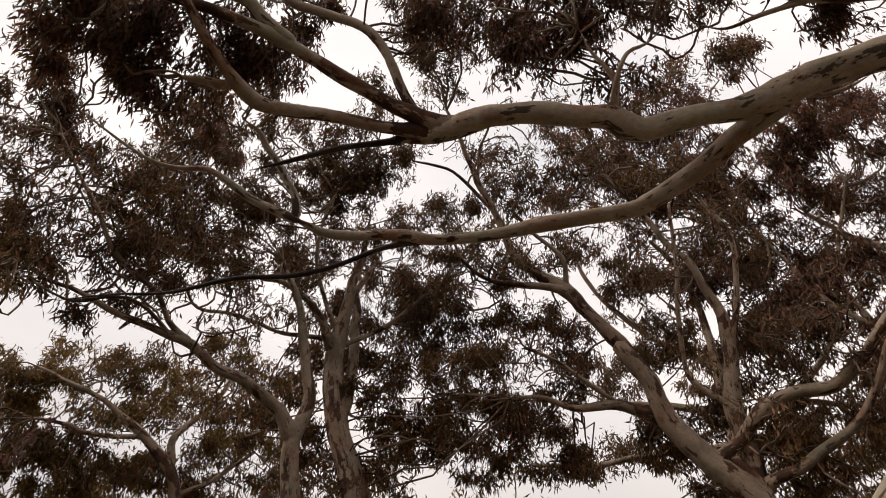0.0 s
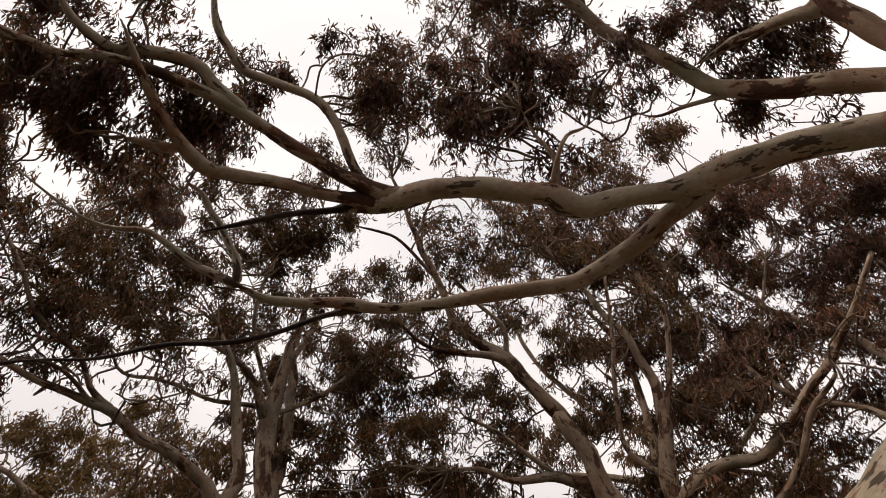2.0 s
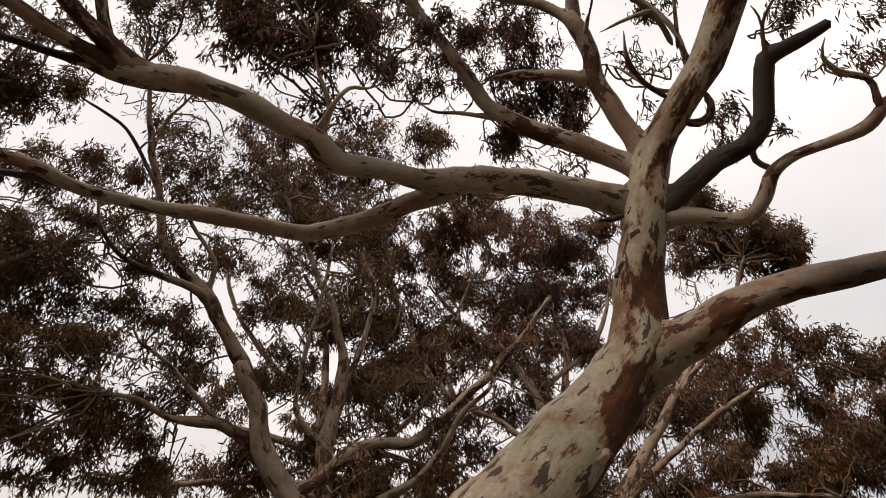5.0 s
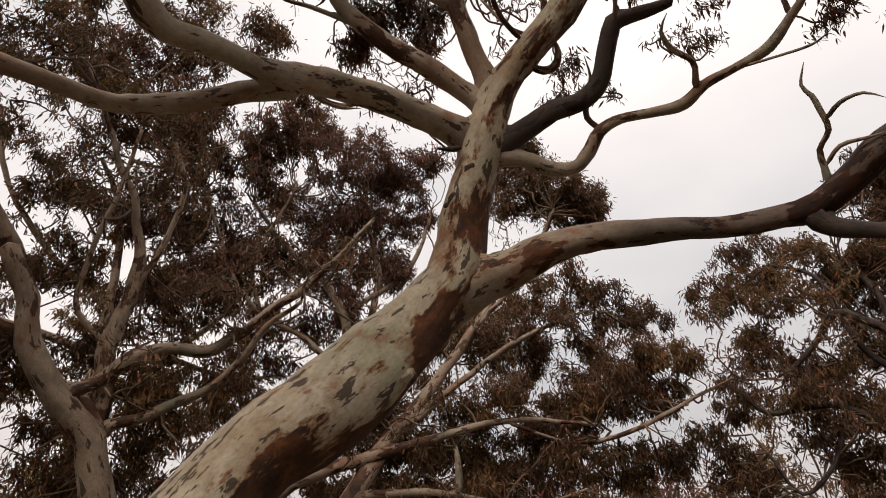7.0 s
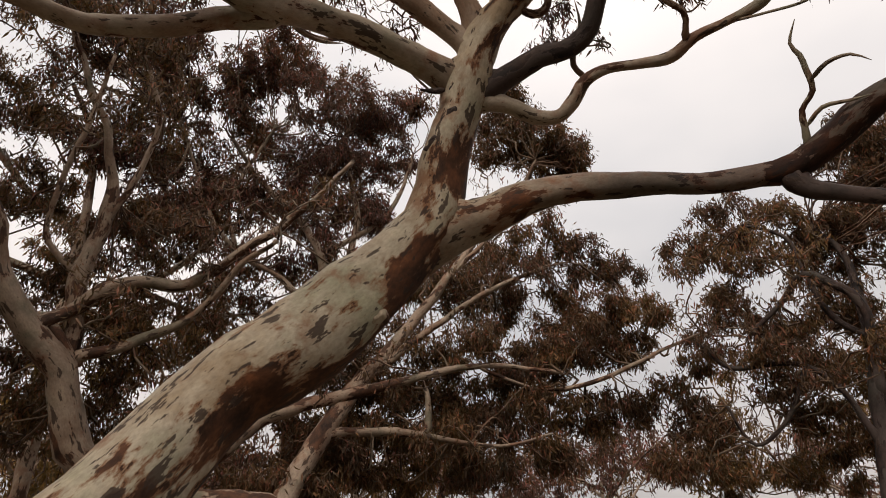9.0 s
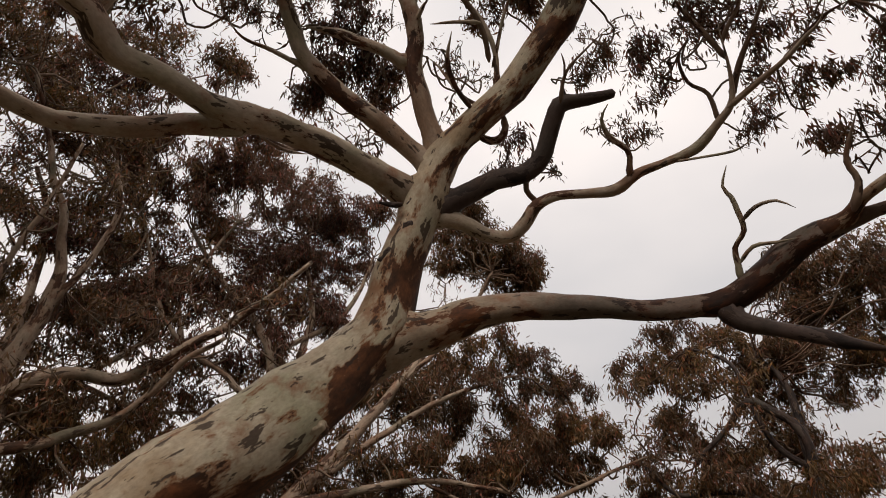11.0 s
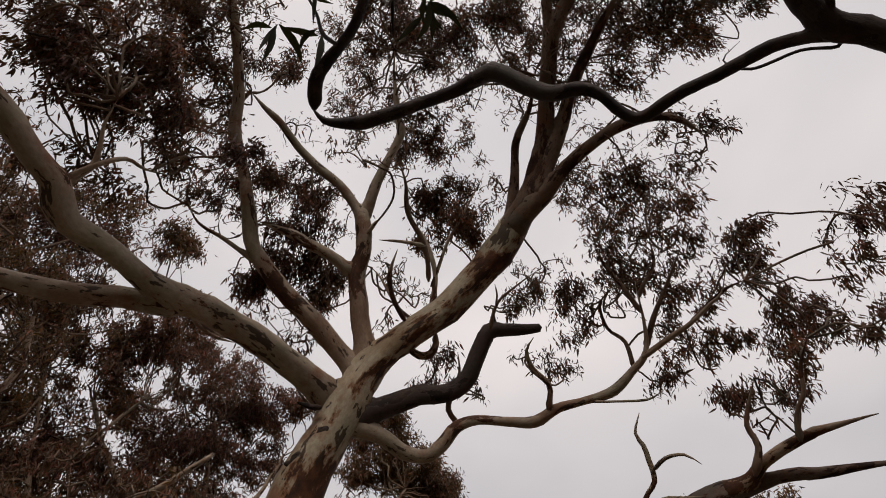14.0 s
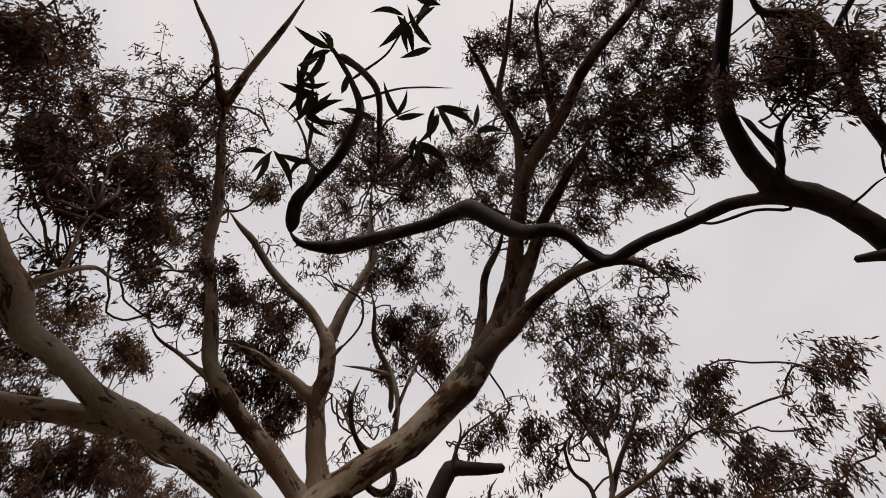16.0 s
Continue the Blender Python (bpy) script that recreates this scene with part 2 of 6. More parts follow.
class Soup:
    """Gathers tubes into one mesh, with the grain direction kept as an attribute."""

    def __init__(self):
        self.v, self.f, self.g, self.n = [], [], [], 0

    def tube(self, rows, sides, lumps=0.0, start=0.0):
        c, r = rows[:, :3], rows[:, 3]
        tan = np.gradient(c, axis=0)
        tan /= np.linalg.norm(tan, axis=1)[:, None] + 1e-9
        side = np.cross(tan[0], (0.31, 0.52, 0.79))
        side /= np.linalg.norm(side)
        frames = []
        for t in tan:
            side = side - t * (side @ t)
            side = side / (np.linalg.norm(side) + 1e-9)
            frames.append((side, np.cross(t, side)))
        a = np.arange(sides) * 2 * np.pi / sides
        length = start + np.r_[0, np.cumsum(np.linalg.norm(np.diff(c, axis=0), axis=1))]
        ring = np.array([np.outer(np.cos(a), s) + np.outer(np.sin(a), b) for s, b in frames])
        rad = np.repeat(r[:, None], sides, 1)
        if lumps:
            for i in range(len(c)):
                for j in range(sides):
                    q = c[i] * 1.7 + ring[i, j] * 0.9
                    f = c[i] * 6.0 + ring[i, j] * 1.6
                    rad[i, j] *= 1 + lumps * noise.noise(q) + 0.45 * lumps * noise.noise(f) + 0.4 * lumps * noise.noise(c[i] * 15.0 + ring[i, j])
        v = c[:, None, :] + ring * rad[:, :, None]
        g = np.stack([np.cos(a)[None] * r[:, None], np.sin(a)[None] * r[:, None], np.repeat(length[:, None], sides, 1)], -1)
        g = g + c[0] * 0.37
        i, j = np.meshgrid(np.arange(len(c) - 1), np.arange(sides), indexing="ij")
        k = (j + 1) % sides
        quads = np.stack([i * sides + j, i * sides + k, (i + 1) * sides + k, (i + 1) * sides + j], -1).reshape(-1, 4) + self.n
        self.v.append(np.vstack([v.reshape(-1, 3), c[-1:] + tan[-1] * r[-1] * 0.6]))
        self.g.append(np.vstack([g.reshape(-1, 3), g[-1, :1]]))
        tip, last = self.n + len(c) * sides, self.n + (len(c) - 1) * sides
        self.f += quads.tolist() + [(last + j, last + (j + 1) % sides, tip) for j in range(sides)]
        self.n += len(c) * sides + 1

    def mesh(self, name, material):
        me = bpy.data.meshes.new(name)
        me.from_pydata(np.vstack(self.v).tolist(), [], self.f)
        me.attributes.new("grain", "FLOAT_VECTOR", "POINT").data.foreach_set("vector", np.vstack(self.g).astype(np.float32).ravel())
        me.shade_smooth()
        me.materials.append(material)
        return me


def leaf_mesh(name, spots, length, width, material, droop=0.75, rich=True):
    """Narrow hanging leaves, one at each spot: a pointed blade, bent and folded a little."""
    n = len(spots)
    way = rng.normal(size=(n, 3)) * (1 - droop) * 1.6 + np.array((0, 0, -droop))
    way /= np.linalg.norm(way, axis=1)[:, None]
    side = np.cross(way, rng.normal(size=(n, 3)))
    side /= np.linalg.norm(side, axis=1)[:, None] + 1e-9
    face = np.cross(way, side)
    size = rng.uniform(0.65, 1.25, (n, 1))
    ln, wd = length * size, width * size * rng.uniform(0.8, 1.2, (n, 1))
    bow = rng.normal(size=(n, 1)) * 0.12 * ln
    if rich:
        rows = [(0, 0, 0), (0.3, -0.5, 0.35), (0.3, 0.5, 0.35), (0.65, -0.36, 0.7), (0.65, 0.36, 0.7), (1, 0, 0)]
        faces = [(0, 1, 2), (1, 3, 4, 2), (3, 5, 4)]
    else:
        rows = [(0, 0, 0), (0.42, -0.5, 0.5), (1, 0, 0), (0.42, 0.5, 0.5)]
        faces = [(0, 1, 2, 3)]
    v = np.stack([spots + way * ln * a + side * (wd * b + bow * a * a) + face * bow * c for a, b, c in rows], 1)
    k = len(rows)
    me = bpy.data.meshes.new(name)
    base = np.arange(n)[:, None] * k
    polys = [p for f in faces for p in (base + np.array(f)).tolist()]
    me.from_pydata(v.reshape(-1, 3).tolist(), [], polys)
    me.materials.append(material)
    return me


TREES = {}


def gum_tree(name, label, bark, twigs, leaves, leaf=(0.11, 0.022), thick=1.0, near=False, sprays=21.0, per=49, tufts=2):
    root = tagged(new(name), label, "tree", "gum trees of the grove")
    TREES[root.name] = dict(bark=bark, twigs=twigs, leaves=leaves, leaf=leaf, thick=thick, near=near, sprays=sprays, per=per, tufts=tufts, singles=300 if near and tufts else 0, nodes=[], tubes=[])
    return root


def limb(tree, name, *knots, bark=None, label=""):
    """A tapering limb through its knots, slightly lumpy, as a part of the tree."""
    t = TREES[tree.name]
    big = max(k[3] for k in knots)
    rows = spline(knots, max(0.05, big * 0.6) if t["near"] else max(0.12, big))
    reach = np.linalg.norm(np.array(knots[-1][:3]) - np.array(knots[0][:3]))
    if not tree.location.length and name in ("trunk",):
        tree.location = knots[0][:3]
    kink = min(0.014, 0.2 * big) if t["near"] else min(0.05, 0.5 * big)
    for row in rows[1:-1]:
        row[:3] += np.array(noise.noise_vector(Vector(row[:3]) * 2.3)) * kink
    if t["near"] and name != "trunk" and len(knots) > 4:
        away = np.r_[0, np.cumsum(np.linalg.norm(np.diff(rows[:, :3], axis=0), axis=1))]
        rows[:, 3] *= 1 + 0.08 * np.exp(-((away / (3.2 * knots[0][3])) ** 2))
    if name != "trunk":
        away = np.r_[0, np.cumsum(np.linalg.norm(np.diff(rows[:, :3], axis=0), axis=1))]
        rows[:, 3] *= np.clip(0.3 + 0.7 * away / (1.3 * knots[0][3]), 0, 1)
        if t["near"] and name != "stub":
            rows[:, 3] *= np.clip(0.12 + 0.88 * (away[-1] - away) / ((0.1 if name == "limb" else 0.3) * away[-1]), 0, 1) ** 0.7
    s = Soup()
    sides = 20 if big > 0.25 else 14 if big > 0.08 else 9 if big > 0.03 else 6
    s.tube(rows, sides if t["near"] else max(6, sides - 4), 0.18 if big > 0.06 else 0.2)
    ob = new(name, s.mesh(name, bark or t["bark"]))
    ob.parent = tree
    ob.matrix_parent_inverse = Matrix.Translation(-Vector(tree.location))
    if label:
        ob["label"] = label
    t["nodes"].append(rows[len(rows) // 4 :])
    if big > 0.03:
        t["tubes"].append((ob, rows))
    return ob


def fillet(tree):
    """Swells the bark where limbs leave one another, so that every crotch runs smoothly from limb to limb."""
    tubes = []
    for ob, rows in TREES[tree.name]["tubes"]:
        at = np.arange(len(rows))
        fine = np.linspace(0, len(rows) - 1, 3 * len(rows))
        tubes.append((ob, rows, np.stack([np.interp(fine, at, rows[:, q]) for q in range(4)], 1)))
    for ob, rows, mine in tubes:
        me = ob.data
        v = np.empty(len(me.vertices) * 3, np.float32)
        me.vertices.foreach_get("co", v)
        v = v.reshape(-1, 3).astype(float)
        sides = (len(v) - 1) // len(rows)
        axis = np.repeat(rows, sides, 0)
        out = v[:-1] - axis[:, :3]
        out /= np.linalg.norm(out, axis=1)[:, None] + 1e-9
        swell = np.zeros(len(axis))
        for other, _, line in tubes:
            if other is ob:
                continue
            close = np.linalg.norm(line[:, None, :3] - rows[None, :, :3], axis=2) - line[:, None, 3] - rows[None, :, 3]
            if close.min() > 0.15:
                continue
            pick = np.flatnonzero(np.repeat(close.min(0) < 0.4, sides))
            p, o = v[pick], out[pick]

            def gap(q):
                d = np.linalg.norm(q[:, None] - line[None, :, :3], axis=2) - line[None, :, 3]
                j = d.argmin(1)
                return d[np.arange(len(q)), j], line[j, 3]

            first, r = gap(p)
            k = np.minimum(r, axis[pick, 3]) * 0.95
            h = np.zeros(len(pick))
            for _ in range(7):
                d, _r = gap(p + o * h[:, None])
                e = np.maximum(k - np.abs(h - d), 0) / k
                h -= 0.7 * (np.minimum(h, d) - e * e * k / 4)
                h = np.clip(h, 0, 0.6 * k)
            h = np.where(first > 0, h, 0.25 * k * np.exp(np.minimum(first, 0) / (0.2 * k)))
            swell[pick] = np.maximum(swell[pick], h)
        v[:-1] += out * swell[:, None]
        me.vertices.foreach_set("co", v.astype(np.float32).ravel())
        me.update()


large_leaves = leaf_material("large_gum_leaf", [(0.0, (0.03, 0.034, 0.02)), (1.0, (0.055, 0.055, 0.03))], 0.12)


def leaf_blades(length, width, material):
    """Five blades that single leaves share, each with a midrib fold and a sickle bend."""
    blades = []
    for k in range(5):
        bm = bmesh.new()
        ln, wd, bow = length * (0.85 + 0.08 * k), width * (0.85 + 0.08 * k), 0.06 * length * (k - 2)
        line = []
        for i in range(6):
            s = i / 5
            w = wd * math.sin(math.pi * min(1, s ** 0.75 * 0.97 + 0.03)) * 0.5
            p = Vector((bow * math.sin(math.pi * s), 0.015 * math.sin(2.2 * s + k), -ln * s))
            line.append([bm.verts.new(p + Vector((q * w, abs(q) * 0.25 * w, 0))) for q in (-1, 0, 1)])
        for a, b in zip(line, line[1:]):
            for q in (0, 1):
                bm.faces.new((a[q], a[q + 1], b[q + 1], b[q]))
        me = bpy.data.meshes.new("leaf")
        bm.to_mesh(me)
        bm.free()
        me.shade_smooth()
        me.materials.append(material)
        blades.append(me)
    return blades


def hang_leaves(tree, blades, spots, swing=75):
    """Single leaves, each an object of its own, hanging from the tree."""
    for k, spot in enumerate(spots):
        ob = new("leaf", blades[k % 5])
        ob.parent = tree
        ob.matrix_parent_inverse = Matrix.Translation(-Vector(tree.location))
        ob.matrix_basis = pose(*spot, rng.uniform(-swing, swing), rng.uniform(-swing, swing), rng.uniform(0, 360))


def leaf_fan(tree, blades, x, y, z, n):
    """A few long leaves that spread from one bud at the end of a twig."""
    turn = rng.uniform(0, 360)
    for k in range(n):
        ob = new("leaf", blades[(k * 2 + n) % 5])
        ob.parent = tree
        ob.matrix_parent_inverse = Matrix.Translation(-Vector(tree.location))
        at = (x + rng.normal() * 0.015, y + rng.normal() * 0.015, z + rng.normal() * 0.01)
        ob.matrix_basis = pose(*at, rng.uniform(35, 105), rng.uniform(-30, 30), turn + k * 150 / n + rng.uniform(-14, 14))


wide_blades = leaf_blades(0.2, 0.036, large_leaves)
small_blades = leaf_blades(0.12, 0.018, near_leaf)


def crown(tree, *clumps, leafy=1.0):
    """Leafy clumps (x, y, z, half width, half height): each grows its twigs from the nearest limb and hangs leaves on their ends."""
    t = TREES[tree.name]
    nodes = np.vstack(t["nodes"])
    tufts = [(*k, 1.0) for k in clumps]
    if leafy > 0.8:
        for x, y, z, rh, rv in clumps:
            for k in range(t["tufts"]):
                u = rng.normal(size=3)
                u *= rng.uniform(0.8, 1.35) / np.linalg.norm(u)
                s = rng.uniform(0.4, 0.65)
                tufts.append((x + u[0] * rh, y + u[1] * rh, z + u[2] * rv, rh * s, rv * s, 0.8))
    for x, y, z, rh, rv, dense in tufts:
        rh, rv = rh * rng.uniform(0.9, 1.15), rv * rng.uniform(0.85, 1.1)
        c = np.array((x, y, z))
        d = np.abs(np.linalg.norm(nodes[:, :3] - c, axis=1) - 1.5 * rh) + 0.6 * np.maximum(0, nodes[:, 2] - z + 0.3 * rv) + 2.0 * nodes[:, 3]
        root = nodes[np.argmin(d)]
        count = int(min(110, max(8, t["sprays"] * (rh * rv) ** 0.75 * 2.2 * dense)))
        count = count if leafy > 0.5 else min(count, 16)
        u = rng.normal(size=(count, 3))
        u /= np.linalg.norm(u, axis=1)[:, None]
        u *= rng.uniform(0.22, 1.0, (count, 1)) ** 0.5 * rng.uniform(0.88, 1.1, (count, 1))
        u[:, 2] = np.where(u[:, 2] < -0.1, u[:, 2] * 0.45, u[:, 2])
        u *= 1 + 0.35 * np.array([noise.noise(Vector(q * 1.8 + c)) for q in u])[:, None]
        goals = c + u * (rh, rh, rv)
        goals = goals[np.argsort(np.linalg.norm(goals - root[:3], axis=1))]
        pts, parent, order = [root[:3]], [-1], [0]

        def grow(start, goal, n):
            a = np.array(pts[start])
            span = np.linalg.norm(goal - a)
            bend = rng.normal(size=3) * min(0.2 * span, 0.4)
            last = start
            for s in np.arange(1, n + 1) / n:
                p = a + (goal - a) * s + bend * 4 * s * (1 - s) + rng.normal(size=3) * 0.028 * span * (s < 1)
                pts.append(p)
                parent.append(last)
                last = len(pts) - 1
            return last

        inner = c - np.array((0, 0, 0.75 * rv)) + (root[:3] - c) * 0.12
        if np.linalg.norm(inner - root[:3]) > 0.5 * rh:
            grow(0, inner, 6)
        ends = []
        for goal in goals:
            p = np.array(pts)
            rank = np.linalg.norm(p - goal, axis=1)
            rank[0] += 0.2 * rh
            rank[1:7] *= 1.45
            ends.append(grow(int(np.argmin(rank)), goal, 3))
        load = np.zeros(len(pts))
        load[ends] = 1
        for i in range(len(pts) - 1, 0, -1):
            load[parent[i]] += load[i]
        tip = (0.0034 if t["near"] else 0.0052) * t["thick"]
        rad = np.minimum(tip * np.maximum(load, 1) ** 0.44, max(0.012, min(root[3] * 0.75, 0.0125 if t["near"] else 0.036)))
        pts_a = np.array(pts)
        s = Soup()
        kids = {}
        for i, q in enumerate(parent):
            kids.setdefault(q, []).append(i)
        todo = [(0, k) for k in kids.get(0, [])]
        while todo:
            a, b = todo.pop()
            chain = [a, b]
            while b in kids:
                ks = sorted(kids[b], key=lambda q: -load[q])
                todo += [(b, q) for q in ks[1:]]
                b = ks[0]
                chain.append(b)
            rows = np.column_stack([pts_a[chain], rad[chain]])
            rows[0, 3] = rows[1, 3]
            s.tube(spline(rows, 0.09) if t["near"] else rows, 5 if t["near"] else 4)
        move = Matrix.Translation(-Vector(tree.location))
        tw = new("twig_spray", s.mesh("twig_spray", t["twigs"]))
        tw.parent, tw.matrix_parent_inverse = tree, move
        spots = []
        ln = t["leaf"][0]
        for e in ends:
            a, b = pts_a[parent[e]], pts_a[e]
            n = int(t["per"] * rng.uniform(0.5, 1.5) * leafy)
            f = rng.uniform(-0.4, 1.12, (n, 1))
            spots.append(a + (b - a) * f + rng.normal(size=(n, 3)) * ln * (0.5 if t["near"] else 0.56) + (0, 0, 0.35 * ln))
        if leafy < 1 and sum(map(len, spots)) == 0:
            continue
        if t["singles"] > 0 and math.hypot(x, y) < 4.4 and leafy > 0.8:
            few = np.vstack(spots)[:: 9][: t["singles"]]
            t["singles"] -= len(few)
            hang_leaves(tree, small_blades, few.tolist(), 55)
        me = leaf_mesh("foliage", np.vstack(spots), ln, t["leaf"][1], t["leaves"], 0.8 if t["near"] else 0.74, rich=t["near"])
        lf = tagged(new("foliage", me), kind="stuff")
        lf.parent = tw


def shoots(tree, n, above=0.0):
    """Thin crooked side branches with few leaves, spread over the upper limbs."""
    nodes = np.vstack(TREES[tree.name]["nodes"])
    nodes = nodes[(nodes[:, 3] < 0.13) & (nodes[:, 2] > above)]
    for k in range(n):
        at = nodes[rng.integers(len(nodes)), :3]
        way = rng.normal(size=3) * (1, 1, 0.5) + (0, 0, 0.35)
        way *= rng.uniform(0.7, 1.5) / np.linalg.norm(way)
        crown(tree, (*(at + way), rng.uniform(0.35, 0.7), rng.uniform(0.3, 0.5)), leafy=rng.uniform(0.1, 0.4))


# ---- the leaning gum over the path of the view ----
leaning_gum = gum_tree("leaning_gum_tree", "leaning pale-barked gum tree with flaking brown bark and spreading limbs", pale_bark, twig_bark, near_leaf, (0.092, 0.0165), near=True, sprays=48, per=47, tufts=2)
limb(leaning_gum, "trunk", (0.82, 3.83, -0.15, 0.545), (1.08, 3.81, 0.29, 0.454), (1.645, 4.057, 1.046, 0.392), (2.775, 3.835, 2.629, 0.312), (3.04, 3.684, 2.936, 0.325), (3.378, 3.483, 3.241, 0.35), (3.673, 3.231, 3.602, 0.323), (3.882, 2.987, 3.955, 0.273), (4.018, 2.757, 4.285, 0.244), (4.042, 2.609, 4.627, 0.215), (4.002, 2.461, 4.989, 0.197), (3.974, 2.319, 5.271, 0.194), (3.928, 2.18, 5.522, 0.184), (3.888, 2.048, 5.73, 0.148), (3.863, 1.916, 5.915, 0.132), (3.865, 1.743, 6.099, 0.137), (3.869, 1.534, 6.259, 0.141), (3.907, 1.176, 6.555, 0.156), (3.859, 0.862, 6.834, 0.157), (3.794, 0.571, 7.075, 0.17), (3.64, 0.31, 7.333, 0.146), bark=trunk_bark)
limb(leaning_gum, "limb", (4.011, 2.342, 5.487, 0.105), (3.84, 2.323, 5.593, 0.139), (3.464, 2.472, 5.647, 0.128), (3.079, 2.602, 5.621, 0.122), (2.687, 2.745, 5.557, 0.119), (2.406, 2.832, 5.462, 0.115), (2.168, 2.893, 5.372, 0.097), (1.953, 2.939, 5.285, 0.088), (1.738, 2.954, 5.234, 0.083), (1.513, 2.994, 5.187, 0.083), (1.322, 3.057, 5.141, 0.087), (1.184, 3.047, 5.164, 0.1), (1.033, 3.008, 5.225, 0.087), (0.845, 3.03, 5.239, 0.079), (0.624, 3.043, 5.262, 0.087), (0.405, 3.063, 5.273, 0.083), (0.191, 3.1, 5.265, 0.087), (-0.016, 3.166, 5.224, 0.095), (-0.222, 3.228, 5.174, 0.086), (-0.387, 3.263, 5.142, 0.068), (-0.511, 3.279, 5.119, 0.038))
limb(leaning_gum, "limb", (0.109, 3.137, 5.254, 0.035), (-0.039, 3.166, 5.232, 0.052), (-0.192, 3.16, 5.236, 0.064), (-0.391, 3.122, 5.263, 0.064), (-0.591, 3.057, 5.304, 0.059), (-0.769, 2.972, 5.355, 0.058), (-0.94, 2.89, 5.393, 0.057), (-1.107, 2.799, 5.43, 0.051), (-1.306, 2.692, 5.462, 0.05), (-1.494, 2.593, 5.478, 0.045), (-1.671, 2.505, 5.479, 0.043), (-1.902, 2.394, 5.461, 0.038), (-2.144, 2.301, 5.41, 0.033), (-2.311, 2.259, 5.351, 0.029), (-2.402, 2.237, 5.312, 0.025), (-2.839, 1.974, 5.193, 0.044), (-2.998, 1.862, 5.14, 0.034))
limb(leaning_gum, "branch", (-1.264, 2.7, 5.461, 0.06), (-1.475, 2.576, 5.559, 0.052), (-1.635, 2.443, 5.648, 0.049), (-1.917, 2.38, 5.645, 0.049), (-2.179, 2.357, 5.613, 0.044), (-2.389, 2.204, 5.651, 0.036), (-2.488, 2.05, 5.739, 0.029), (-2.517, 1.866, 5.878, 0.019))
limb(leaning_gum, "branch", (-0.357, 3.179, 5.258, 0.026), (-0.393, 3.142, 5.314, 0.039), (-0.515, 3.046, 5.484, 0.039), (-0.648, 2.904, 5.736, 0.039), (-0.838, 2.832, 5.929, 0.039), (-1.173, 2.799, 6.059, 0.039), (-1.453, 2.777, 6.167, 0.039), (-1.62, 2.644, 6.336, 0.038), (-1.718, 2.531, 6.457, 0.038), (-1.763, 2.366, 6.7, 0.042), (-1.731, 2.211, 6.899, 0.033))
limb(leaning_gum, "limb", (-0.101, 3.203, 5.201, 0.026), (-0.249, 3.229, 5.168, 0.043), (-0.366, 3.212, 5.167, 0.047), (-0.442, 3.191, 5.163, 0.051), (-0.61, 3.155, 5.149, 0.05), (-0.775, 3.106, 5.138, 0.054), (-0.936, 3.053, 5.122, 0.053), (-1.131, 2.996, 5.09, 0.052), (-1.318, 2.937, 5.05, 0.051), (-1.461, 2.873, 5.023, 0.054), (-1.562, 2.776, 5.037, 0.057), (-1.641, 2.663, 5.07, 0.044), (-1.714, 2.536, 5.109, 0.04), (-1.78, 2.381, 5.163, 0.035), (-1.828, 2.249, 5.209, 0.031), (-1.903, 1.952, 5.291, 0.021))
limb(leaning_gum, "stub", (-1.636, 2.747, 5.044, 0.034), (-1.729, 2.734, 5.033, 0.034), (-1.823, 2.712, 5.041, 0.03), (-1.959, 2.681, 5.028, 0.015))
limb(leaning_gum, "limb", (2.372, 2.851, 5.393, 0.079), (2.185, 3.06, 5.332, 0.09), (2.04, 3.21, 5.274, 0.082), (1.893, 3.376, 5.187, 0.079), (1.694, 3.546, 5.099, 0.075), (1.528, 3.663, 5.031, 0.075), (1.355, 3.757, 4.98, 0.066), (1.036, 3.851, 4.959, 0.062), (0.711, 3.92, 4.929, 0.066), (0.343, 3.99, 4.874, 0.051), (0.069, 4.022, 4.824, 0.051), (-0.203, 4.03, 4.785, 0.05), (-0.432, 3.994, 4.789, 0.049), (-0.65, 3.974, 4.759, 0.044), (-0.859, 3.954, 4.718, 0.043), (-1.067, 3.906, 4.699, 0.046), (-1.235, 3.831, 4.721, 0.054), (-1.328, 3.778, 4.744, 0.041))
limb(leaning_gum, "branch", (-1.31, 3.907, 4.814, 0.042), (-1.547, 3.884, 4.904, 0.038), (-1.747, 3.883, 4.999, 0.034), (-1.907, 3.86, 5.102, 0.034), (-2.063, 3.826, 5.196, 0.025), (-2.214, 3.817, 5.26, 0.025), (-2.434, 3.831, 5.272, 0.021), (-2.66, 3.813, 5.316, 0.016), (-2.859, 3.736, 5.386, 0.016), (-3.399, 3.553, 5.687, 0.015))
limb(leaning_gum, "branch", (-1.326, 3.844, 4.773, 0.042), (-1.361, 3.765, 4.964, 0.034), (-1.455, 3.736, 5.104, 0.03), (-1.55, 3.69, 5.264, 0.03), (-1.666, 3.651, 5.4, 0.03), (-1.756, 3.605, 5.537, 0.035), (-1.885, 3.557, 5.614, 0.022))
limb(leaning_gum, "branch", (-0.243, 4.026, 4.789, 0.032), (-0.62, 4.082, 4.717, 0.023), (-0.986, 4.159, 4.575, 0.023), (-1.342, 4.185, 4.462, 0.021), (-1.767, 4.128, 4.369, 0.018), (-2.242, 4.082, 4.174, 0.015), (-2.604, 3.977, 4.061, 0.013), (-2.934, 3.883, 3.917, 0.008), bark=stub_bark)
